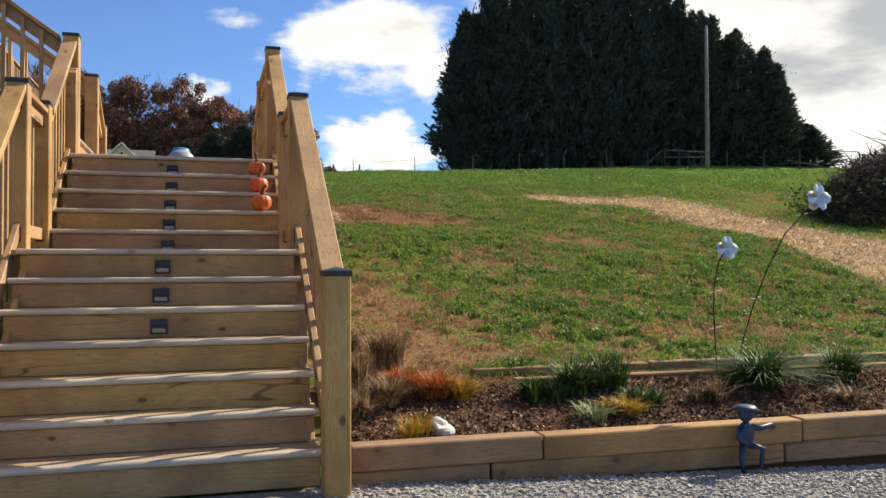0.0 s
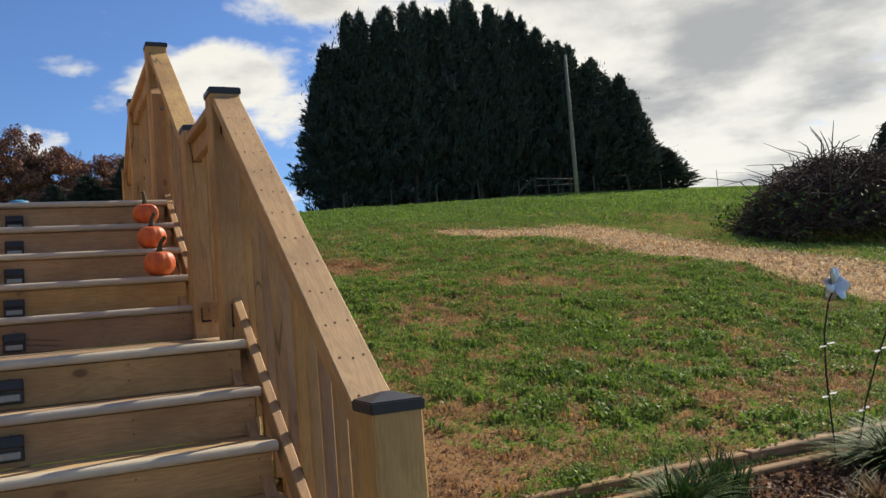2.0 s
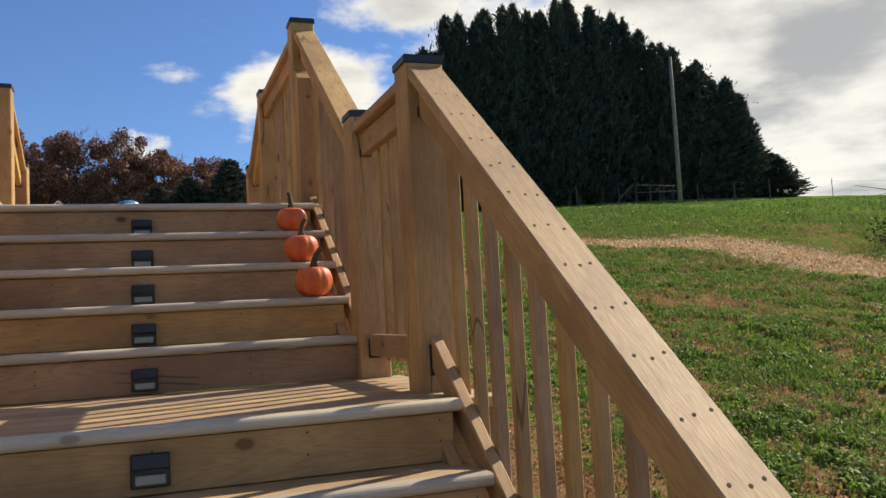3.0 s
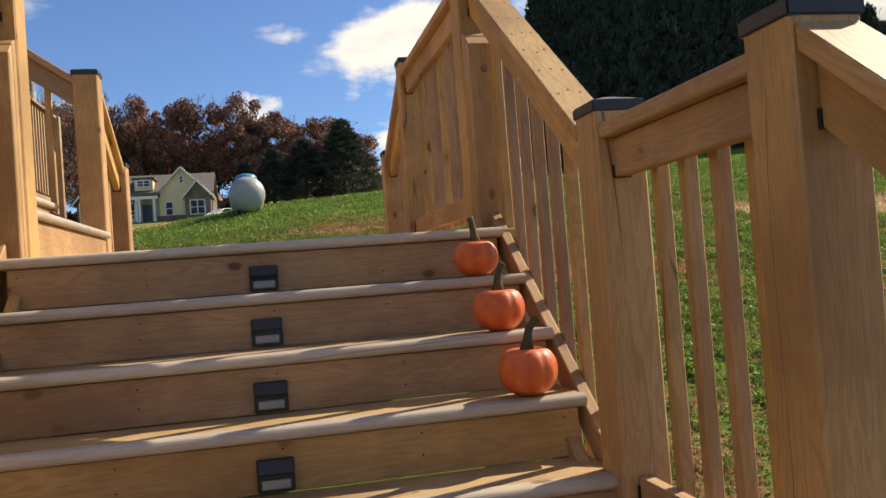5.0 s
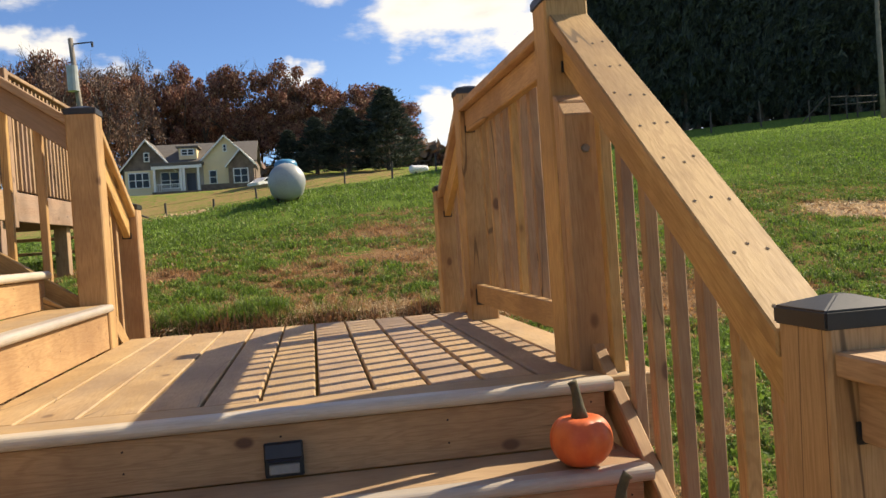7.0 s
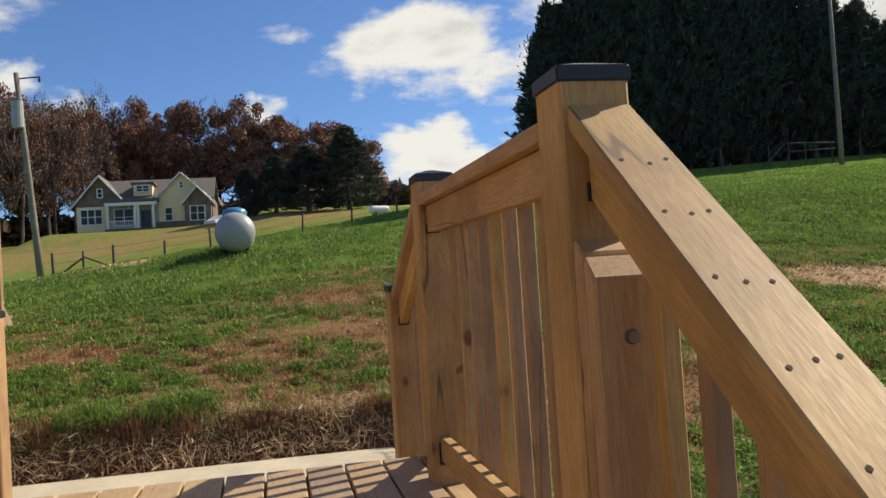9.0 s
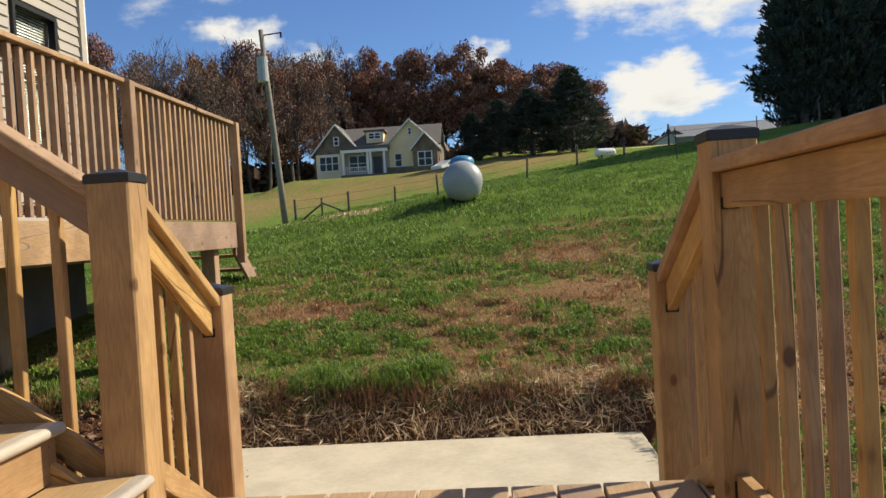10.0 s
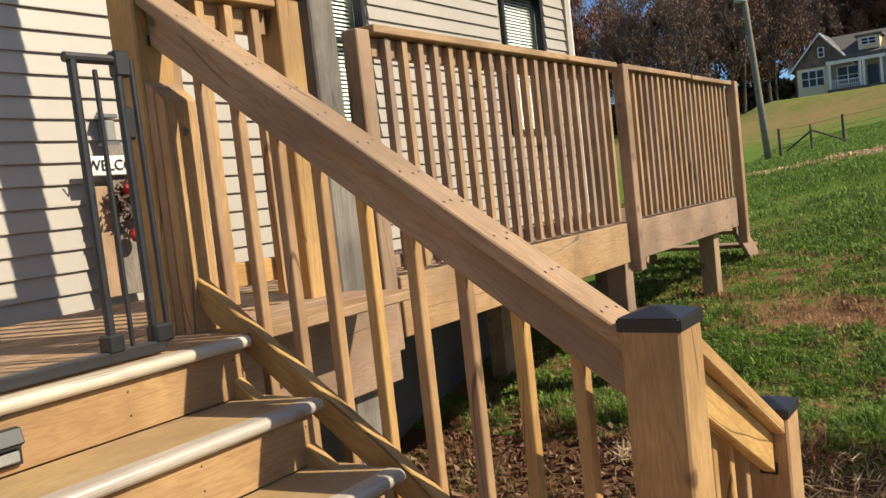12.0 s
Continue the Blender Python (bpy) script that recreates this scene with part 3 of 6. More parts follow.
def stair(fl, name, edges, w0, w1, run, label, depth_last=0.0, foot=0.0):
    """Steps: (s, z) of each nosing's front edge and top, in order; riser boards, tread boards with a rounded front, stringers."""
    s_, z_ = edges[0]
    e = thing(name, fl.p(s_, (w0 + w1) / 2, foot), label, "staircase")
    prev = foot
    for i, (s, z) in enumerate(edges):
        last = i == len(edges) - 1
        fl.box("riser", e, s + 0.028, s + 0.052, w0 + 0.02, w1 - 0.02, prev + 0.001, z - 0.039, PINE, 0.002)
        fl.length("nosing", e, s, s + 0.055, w0, w1, z - 0.036, z, None, NOSE, "rounded greyish tread edge paled for its sheen")
        if not last:
            fl.box("tread", e, s + 0.058, edges[i + 1][0] + 0.026, w0, w1, z - 0.036, z - 0.0015, TREAD, 0.003)
        prev = z - 0.001
    bm = bmesh.new()
    rr_ = random.Random(len(edges) * 7 + int(w0 * 10))
    for s, z in edges:
        for k in range(5):
            w_ = w0 + 0.06 + (w1 - w0 - 0.12) * k / 4 + rr_.uniform(-0.02, 0.02)
            for dz in (0.065, 0.125):
                zz = z - dz + rr_.uniform(-0.008, 0.008)
                bm.faces.new([bm.verts.new(fl.p(s + 0.0268, w_ + 0.0032 * math.cos(a), zz + 0.0032 * math.sin(a))) for a in (0, 1.05, 2.1, 3.14, 4.19, 5.24)])
    bmesh.ops.translate(bm, vec=-world_at(e).translation, verts=bm.verts)
    part("nail_heads", bm, HOLE, e, "small dark discs coloured as shaded nail holes")["kind"] = "stuff"
    zf, sf = edges[0][1], edges[0][0]
    zl, sl = edges[-1][1], edges[-1][0]
    for a, b in ((w0 + 0.022, w0 + 0.06), (w1 - 0.06, w1 - 0.022)):
        fl.slope("stringer", e, sf + 0.09, zf - 0.075, sl + 0.05, zl - 0.105, a, b, 0.20, PINE)
    return e


W0, W1 = -1.640, 0.09
RUN = 0.244
low_edges = [(0.055 + 0.22 * i, 0.190 + 0.1795 * i) for i in range(7)]
up_edges = [(2.526 + 0.241 * i, 1.444 + 0.1755 * i) for i in range(5)]
stair(AHEAD, "lower_staircase", low_edges, W0, W1, RUN, "new pine staircase climbing from the gravel drive", foot=0.0)
stair(AHEAD, "upper_staircase", up_edges, W0, W1, RUN, "new pine staircase between two landings", foot=1.262)
side_edges = [(1.610 + 0.263 * i, 2.350 + 0.175 * i) for i in range(6)]
stair(TURNED, "porch_staircase", side_edges, 3.90, 5.446, 0.262, "new pine staircase up to the porch", foot=2.143)


def landing(name, x0, x1, y0, y1, z, along_y, first, label):
    """Deck boards on joists; first: depth of the border board at the front."""
    e = thing(name, ((x0 + x1) / 2, (y0 + y1) / 2, z - 0.25), label, "deck landing")
    wbox("border_board", e, ((x0 + x1) / 2, y0 + first / 2, z - 0.0195), (x1 - x0, first, 0.035), TREAD, 0.003)
    ya = y0 + first + 0.005
    if along_y:
        n = int((x1 - x0) / 0.1455)
        wdt = (x1 - x0) / n
        for i in range(n):
            wbox("deck_board", e, (x0 + wdt * (i + 0.5), (ya + y1) / 2, z - 0.0195 - 0.0006 * (i % 3)), (wdt - 0.010, y1 - ya, 0.035), TREAD, 0.004)
    else:
        n = max(1, int((y1 - ya) / 0.1455))
        wdt = (y1 - ya) / n
        for i in range(n):
            wbox("deck_board", e, ((x0 + x1) / 2, ya + wdt * (i + 0.5), z - 0.0195), (x1 - x0, wdt - 0.006, 0.035), TREAD, 0.004)
    for yy in (y0 + 0.07, y1 - 0.03):
        wbox("rim_joist", e, ((x0 + x1) / 2, yy, z - 0.13), (x1 - x0, 0.038, 0.184), PINE, 0.003)
    for xx in (x0 + 0.02, x1 - 0.02):
        wbox("rim_joist", e, (xx, (y0 + y1) / 2 + 0.02, z - 0.13), (0.038, y1 - y0 - 0.14, 0.184), PINE, 0.003)
    return e


landing("lower_landing", W0 - 0.14, W1 + 0.16, 1.432, 2.55, 1.2635, False, 0.085, "pine deck landing between the two flights")
landing("upper_landing", W0 + 0.0, W1 + 0.16, 3.549, 5.86, 2.143, True, 0.14, "pine deck landing with boards running away")
e = thing("slab_step", (-0.8, 6.0, 1.70), "single pine step down to the concrete slab", "step")
AHEAD.box("riser", e, 6.075, 6.10, W0, W1, 1.701, 1.89, PINE)
AHEAD.box("tread", e, 5.89, 6.13, W0 + 0.0, W1, 1.895, 1.93, TREAD)
AHEAD.box("riser", e, 5.862, 5.886, W0, W1, 1.701, 2.10, PINE)

XR, XL = 0.063, -1.767
N1 = "new square pine post with a black cap at the stair foot"
newel(XR, -0.14, -0.02, 1.137, N1)
newel(XL, -0.14, -0.02, 1.137, N1)
for x in (XR, XL):
    far = 5.34 if x > 0 else 5.45
    newel(x, 1.679, 0.35, 2.405, "new square pine post with a black cap at the lower landing")
    newel(x, 2.49, 0.55, 2.415, "new square pine post with a black cap below the upper flight")
    newel(x + (-0.016 if x > 0 else 0.03), 3.757, 0.85, 3.272, "tall pine post with a black cap and a lapped shorter post", (0, -1), 2.88)
    newel(x, far, 1.25, 3.280, "pine post with a black cap above the slab step")
    newel(x, 6.24, 1.70, 2.868, "short pine post with a black cap standing on the concrete slab")
for x, k in ((XR, 1), (XL + POST, -1)):
    far = 5.34 if x > 0 else 5.45
    railing(AHEAD, 0.0, 1.105, 1.679, 2.378, x, k, "sloping new pine railing with square balusters", drop=0.93, below=0.3)
    railing(AHEAD, 1.813, 2.365, 2.49, 2.365, x, k, "short level pine railing beside the lower landing", drop=0.92)
    shift = 0.012 if x > 0 else -0.022
    railing(AHEAD, 2.624, 2.385, 3.757, 3.212, x - shift, k, "sloping new pine railing with square balusters", drop=0.93, below=0.3)
    railing(AHEAD, far + 0.134, 3.235, 6.24, 2.85, x, k, "short pine railing sloping down to the slab", drop=0.85, below=0.1)
railing(AHEAD, 3.891, 3.213, 5.34, 3.213, XR - 0.012, 1, "level pine guard with square balusters beside the upper landing", drop=0.90)
newel(-3.425, 5.455, 3.0, 4.40, "yellow new pine porch post beside the top of the stairs", (1, 0), 3.96)
newel(-3.425, 3.757, 3.0, 4.40, "yellow new pine porch post beside the top of the stairs", (1, 0), 3.96)
railing(TURNED, 1.766, 3.262, 3.284, 4.335, 5.455, 1, "sloping pine railing beside the porch stairs, greyed on top", gap=0.152, capm=DECKW, drop=0.88, below=0.3)
railing(TURNED, 1.766, 3.262, 3.284, 4.335, 3.897, -1, "sloping pine railing beside the porch stairs, greyed on top", gap=0.152, capm=DECKW, drop=0.88, below=0.3)

# ---- porch, deck and siding ----
PZ0 = 3.225
e = thing("porch_deck", (-3.9, 4.4, 3.0), "weathered pine porch floor above the top step", "porch deck")
for i in range(11):
    wbox("deck_board", e, (-3.055 - 0.1455 * i, 3.9, PZ0 - 0.02), (0.139, 4.9, 0.035), DECKW, 0.004)
for i in range(9):
    wbox("deck_board", e, (-3.43 - 0.1455 * i, 9.16, PZ0 - 0.02), (0.139, 5.5, 0.035), DECKW, 0.004)
e2 = thing("deck_platform", (-3.34, 9.0, 2.9), "brown pine rim boards and posts carrying the long deck", "deck")
wbox("rim_board", e2, (-3.32, 7.95, 3.10), (0.04, 2.6, 0.27), DECKW, 0.004)
wbox("rim_board", e2, (-3.32, 10.65, 3.10), (0.04, 2.6, 0.27), DECKW, 0.004)
wbox("rim_board", e2, (-3.30, 6.12, 2.98), (0.04, 0.9, 0.36), DECKW, 0.004)
wbox("rim_board", e2, (-4.05, 11.96, 3.10), (1.4, 0.04, 0.27), DECKW, 0.004)
for y in (9.33, 11.35):
    wbox("support_post", e2, (-3.45, y, 2.5), (0.14, 0.14, 1.2), DECKW, 0.005)
    wbox("support_post", e2, (-4.5, y, 2.5), (0.14, 0.14, 1.2), DECKW, 0.005)
wbox("rim_board", e2, (-3.03, 4.70, 3.06), (0.03, 1.50, 0.28), PINE, 0.003)


def guard(y0, y1, label):
    g = thing("deck_guard", (-3.34, (y0 + y1) / 2, 3.23), label, "railing", "guards of the long deck")
    cuts = [y0, y1] if y1 < 9.3 else [y0, 10.72, y1]
    for k, (a, b) in enumerate(zip(cuts, cuts[1:])):
        wbox("cap_rail", g, (-3.34 + 0.01 * k, (a + b) / 2, 4.305 - 0.008 * k), (0.14, b - a - 0.004, 0.036), DECKW)
    wbox("sub_rail", g, (-3.355, (y0 + y1) / 2, 4.24), (0.038, y1 - y0 - 0.1, 0.085), DECKW)
    wbox("bottom_rail", g, (-3.355, (y0 + y1) / 2, 3.30), (0.038, y1 - y0 - 0.1, 0.06), DECKW)
    n_ = round((y1 - y0) / 0.122)
    for i in range(1, n_):
        wbox("baluster", g, (-3.316, y0 + (y1 - y0) * i / n_, 3.765), (0.038, 0.038, 1.02), DECKW, 0.002)
    return g


guard(6.62, 9.20, "brown pine deck guard with many square balusters")
guard(9.30, 11.82, "brown pine guard at the far end of the deck")
for y, a, b in ((6.57, 2.92, 4.30), (9.25, 2.9, 4.31), (11.87, 2.8, 4.31)):
    g = thing("guard_post", (-3.30, y, a), "brown square pine guard post bolted to the deck", "post", "guard posts of the long deck")
    wbox("shaft", g, (-3.275 if y > 6.6 else -3.33, y, (a + b) / 2), (0.085, 0.09, b - a), DECKW, 0.005)
g = thing("roof_post", (-3.38, 6.39, 2.0), "grey weathered roof post beside the porch", "post")
wbox("shaft", g, (-3.41, 6.39, 4.0), (0.14, 0.15, 4.6), OLDW, 0.008)
g = thing("porch_guard", (-3.41, 5.9, 3.23), "short yellow pine guard behind the stair top", "railing")
wbox("corner_post", g, (-3.41, 6.21, 3.75), (0.118, 0.118, 1.30), PINE, 0.005)
bmc = bmesh.new()
add_box(bmc, (0, 0, 0), (0.142, 0.142, 0.045), None, 0.006)
part("post_cap", bmc, BLACK, g, "black post cap", Vector((-3.41, 6.21, 4.415)) - g.location)
wbox("cap_rail", g, (-3.41, 5.868, 4.37), (0.12, 0.545, 0.036), PINE)
wbox("sub_rail", g, (-3.43, 5.868, 4.30), (0.038, 0.54, 0.088), PINE)
wbox("bottom_rail", g, (-3.43, 5.868, 3.36), (0.038, 0.54, 0.09), PINE)
for y in (5.66, 5.79, 5.92, 6.05):
    wbox("baluster", g, (-3.39, y, 3.80), (0.038, 0.038, 1.08), PINE, 0.002)
g = thing("end_steps", (-3.5, 12.3, 2.7), "wooden steps down from the far end of the deck", "steps")
for k in range(3):
    wbox("tread", g, (-3.95, 12.14 + 0.26 * k, 3.04 - 0.17 * k), (1.1, 0.25, 0.036), DECKW, 0.004)
for x in (-3.4, -4.5):
    AHEAD.slope("stringer", g, 12.0, 3.12, 12.85, 2.54, x - 0.02, x + 0.02, 0.24, DECKW)

wall = thing("wall_house", (-4.7, 5.0, 2.0), "", "", kind="structure")
BACK = plain("wall_sheathing", (0.4, 0.36, 0.3), 0.9)
WIN = ((10.34, 11.11), (7.66, 8.43))
WZ0, WZ1 = 4.02, 5.35
YEND, YNEAR = 11.68, -2.0
wbox("sheathing", wall, (-4.87, (YEND + YNEAR) / 2, (2.9 + WZ0) / 2), (0.15, YEND - YNEAR, WZ0 - 2.9), BACK, 0)
wbox("sheathing", wall, (-4.87, (YEND + YNEAR) / 2, (6.2 + WZ1) / 2), (0.15, YEND - YNEAR, 6.2 - WZ1), BACK, 0)
parts_y = [YNEAR, WIN[1][0], WIN[1][1], WIN[0][0], WIN[0][1], YEND]
for a, b in ((0, 1), (2, 3), (4, 5)):
    wbox("sheathing", wall, (-4.87, (parts_y[a] + parts_y[b]) / 2, (WZ0 + WZ1) / 2), (0.15, parts_y[b] - parts_y[a], WZ1 - WZ0), BACK, 0)


def lap(y0, y1, z):
    """One course of lapped vinyl, its lower edge proud."""
    bm = bmesh.new()
    h = 0.104
    prof = ((0.0, h), (0.016, 0.004), (0.016, 0.0), (0.004, 0.0), (-0.004, h))
    rings = [[bm.verts.new((px_, yy - (y0 + y1) / 2, pz)) for px_, pz in prof] for yy in (y0, y1)]
    for i in range(5):
        bm.faces.new([rings[0][i], rings[0][(i + 1) % 5], rings[1][(i + 1) % 5], rings[1][i]])
    bm.faces.new(rings[0][::-1]), bm.faces.new(rings[1])
    bmesh.ops.recalc_face_normals(bm, faces=bm.faces)
    part("siding_board", bm, SKIN, wall, "", Vector((-4.787, (y0 + y1) / 2, z)) - wall.location)


z = 3.19
while z < 6.15:
    if z + 0.09 > WZ0 and z < WZ1:
        for a, b in ((0, 1), (2, 3), (4, 5)):
            lap(parts_y[a] + (0.05 if a else 0), parts_y[b] - (0.05 if b < 5 else 0), z)
    else:
        lap(YNEAR, YEND, z)
    z += 0.104
wbox("corner_trim", wall, (-4.805, YEND + 0.01, 4.65), (0.09, 0.08, 3.1), WHITEP, 0.004)
wbox("end_wall", wall, (-8.5, YEND - 0.05, 4.65), (7.5, 0.1, 3.1), BACK, 0)
sk = thing("wall_skirting", (-4.7, 5, 1), "", "", kind="structure")
wbox("skirt_panel", sk, (-4.9, 5.0, 2.2), (0.1, 13, 2.0), SKIRT, 0)
wbox("eave", wall, (-4.6, 4.8, 6.22), (0.75, 13.6, 0.12), WHITEP, 0.005)
CLEAR, _t = material("clear_window_pane")
_t.n("ShaderNodeOutputMaterial", {"Surface": _t.n("ShaderNodeBsdfGlass", {"Color": (0.9, 0.93, 0.92, 1), "Roughness": 0.0, "IOR": 1.45})})
SLATM = plain("blind_slat", (0.62, 0.64, 0.60), 0.5)
for wi_, (a, b) in enumerate(WIN):
    wn = thing("window_1" if wi_ == 0 else "window_2", (-4.81, (a + b) / 2, WZ0), "", "", kind="structure")
    ym, wd = (a + b) / 2, b - a
    for c, s in (((-4.805, a + 0.022, (WZ0 + WZ1) / 2), (0.09, 0.045, WZ1 - WZ0)), ((-4.805, b - 0.022, (WZ0 + WZ1) / 2), (0.09, 0.045, WZ1 - WZ0)),
                 ((-4.805, ym, WZ0 + 0.022), (0.09, wd - 0.09, 0.045)), ((-4.805, ym, WZ1 - 0.022), (0.09, wd - 0.09, 0.045)), ((-4.815, ym, (WZ0 + WZ1) / 2), (0.05, wd - 0.09, 0.035))):
        wbox("window_frame", wn, c, s, STEEL, 0.003)
    wbox("pane", wn, (-4.835, ym, (WZ0 + WZ1) / 2), (0.006, wd - 0.09, WZ1 - WZ0 - 0.09), CLEAR, 0).visible_shadow = False
    bl = thing("window_blind", (-4.875, ym, WZ0), "pale horizontal slat blind behind the window glass", "blind", "blinds in the windows")
    for i in range(44):
        bm = bmesh.new() if ("slat", wi_) not in MESHES else None
        if bm is not None:
            add_box(bm, (0, 0, 0), (0.024, wd - 0.1, 0.0015), Matrix.Rotation(radians(55), 3, "Y"))
            MESHES[("slat", wi_)] = bpy.data.meshes.new("slat")
            bm.to_mesh(MESHES[("slat", wi_)])
            bm.free()
            MESHES[("slat", wi_)].materials.append(SLATM)
        link("slat", MESHES[("slat", wi_)], bl, (0, 0, 0.05 + i * 0.0285))
    # Added near-black panel; its colour gives the unlit room's darkness.
    wbox("room_dark", wn, (-4.97, ym, (WZ0 + WZ1) / 2), (0.02, wd + 0.1, WZ1 - WZ0 + 0.1), ROOMM, 0)

# ---- things on and by the stairs ----
def ring_mesh(bm, rings, close=True):
    """Faces between rings of points, with the ends closed."""
    vs = [[bm.verts.new(p) for p in r] for r in rings]
    n_ = len(vs[0])
    for a, b in zip(vs, vs[1:]):
        for i in range(n_):
            bm.faces.new([a[i], a[(i + 1) % n_], b[(i + 1) % n_], b[i]])
    if close:
        bm.faces.new(vs[0][::-1])
        bm.faces.new(vs[-1])
    return vs


def tube(bm, pts, radii, seg=8):
    pts = [Vector(p) for p in pts]
    rings = []
    for i, p in enumerate(pts):
        d = (pts[min(i + 1, len(pts) - 1)] - pts[max(i - 1, 0)]).normalized()
        a = d.orthogonal().normalized() if abs(d.z) < 0.99 else Vector((1, 0, 0))
        if i and rings:
            a = (last - d * last.dot(d)).normalized()
        last = a
        b = d.cross(a)
        r = radii[i] if isinstance(radii, (list, tuple)) else radii
        rings.append([p + r * (math.cos(t) * a + math.sin(t) * b) for t in (2 * math.pi * k / seg for k in range(seg))])
    ring_mesh(bm, rings)


def pumpkin(x, y, z, r, high, lean, label):
    e = thing("pumpkin", (x, y, z), label, "pumpkin", "pumpkins on the stairs")
    bm = bmesh.new()
    rings = []
    for i in range(1, 18):
        th = math.pi * i / 18
        ring = []
        for k in range(60):
            ph = 2 * math.pi * k / 60
            lobe = 1 - 0.05 * abs(math.cos(ph * 5)) ** 6 * math.sin(th) ** 0.5
            rr = r * math.sin(th) ** 0.78 * lobe
            zz = high / 2 * (1 + math.cos(th)) - 0.10 * high * math.exp(-(th / 0.45) ** 2) * 1.2
            if th > math.pi - 0.5:
                zz = max(zz, 0.0)
            ring.append((rr * math.cos(ph), rr * math.sin(ph), zz))
        rings.append(ring)
    ring_mesh(bm, rings)
    bmesh.ops.recalc_face_normals(bm, faces=bm.faces)
    low_ = min(v.co.z for v in bm.verts)
    bmesh.ops.translate(bm, vec=(0, 0, -low_), verts=bm.verts)
    part("flesh", bm, ORANGE, e, "", smooth=True)
    bm = bmesh.new()
    top = high * 0.84
    pts = [(0, 0, top), (0.004 * lean, 0, top + 0.03), (0.012 * lean, 0.003, top + 0.06), (0.03 * lean, 0.004, top + 0.085), (0.042 * lean, 0.004, top + 0.093)]
    tube(bm, pts, [0.024, 0.015, 0.0115, 0.011, 0.013], 7)
    part("stem", bm, STEMM, e, "dark curved dry stem", smooth=True)


pumpkin(-0.062, 3.33, 1.970, 0.077, 0.135, -0.3, "small orange pumpkin with a straight stem on a step")
pumpkin(-0.060, 3.09, 1.795, 0.083, 0.145, 0.6, "small orange pumpkin with a hooked stem on a step")
pumpkin(-0.052, 2.85, 1.620, 0.086, 0.152, 0.9, "small orange pumpkin with a tall bent stem on the lowest step")


def step_light(p, nrm, label="black solar step light on the riser"):
    """A small solar lamp fixed to a riser; nrm: the way that it faces."""
    e = thing("step_light", p, label, "step light", "step lights on the risers")
    turn = Matrix.Identity(3) if nrm == "y" else Matrix.Rotation(radians(90), 3, "Z")
    def bit(name, c, s, mat, tilt=0.0, lab=""):
        bm = bmesh.new()
        rot = turn @ Matrix.Rotation(tilt, 3, "X")
        add_box(bm, turn @ Vector(c), s, rot, 0.003)
        part(name, bm, mat, e, lab)
    bit("housing", (0, -0.007, 0), (0.098, 0.014, 0.088), BLACK)
    bit("solar_panel", (0, -0.022, 0.020), (0.084, 0.006, 0.044), SOLAR, radians(-28), "glossy dark solar panel")
    bit("hood", (0, -0.020, 0.022), (0.094, 0.026, 0.040), BLACK, radians(-20))
    bit("lens", (0, -0.018, -0.022), (0.076, 0.012, 0.026), LENS, 0, "pale frosted lens")


for i, (s, z) in enumerate(up_edges):
    step_light((-0.788, s + 0.028, z - 0.126), "y")
for i, (s, z) in enumerate(low_edges[4:]):
    step_light((-0.775, s + 0.028, z - 0.115), "y")
for s, z in side_edges[2::1]:
    step_light((-s - 0.028, 4.70, z - 0.112), "x")

# ---- raised bed ----
bed = thing("raised_bed_timbers", (1.9, 0.2, 0), "stacked brown landscape timbers retaining a flower bed", "garden edging")
BEDW = {a: wood("stained_timber_" + "xyz"[a], (0.37, 0.22, 0.105), (0.23, 0.125, 0.055), (0.06, 0.03, 0.02), 0.85, 0.06, axis=a) for a in range(3)}
for x0, x1, z0, tilt in ((0.235, 1.335, 0.10, 0), (1.34, 3.08, 0.095, 0), (3.085, 5.2, 0.10, 0)):
    wbox("upper_timber", bed, ((x0 + x1) / 2, 0.165, z0 + 0.019), (x1 - x0 - 0.006, 0.14, 0.138), BEDW, 0.008)
for x0, x1 in ((0.20, 1.02), (1.03, 2.95), (2.96, 5.2)):
    wbox("lower_timber", bed, ((x0 + x1) / 2, 0.172, -0.016), (x1 - x0 - 0.006, 0.14, 0.125), BEDW, 0.008)
back = thing("bed_back_timbers", (3, 1.4, 0.3), "two offset rows of landscape timbers behind the flower bed", "garden edging")
for x0, x1, y, z in ((1.34, 2.75, 1.44, 0.40), (2.76, 4.6, 1.44, 0.405), (4.61, 6.4, 1.44, 0.405), (1.62, 3.3, 1.33, 0.335), (3.31, 6.2, 1.33, 0.335)):
    wbox("timber", back, ((x0 + x1) / 2, y, z - 0.03), (x1 - x0 - 0.006, 0.09, 0.085), BEDW, 0.008)


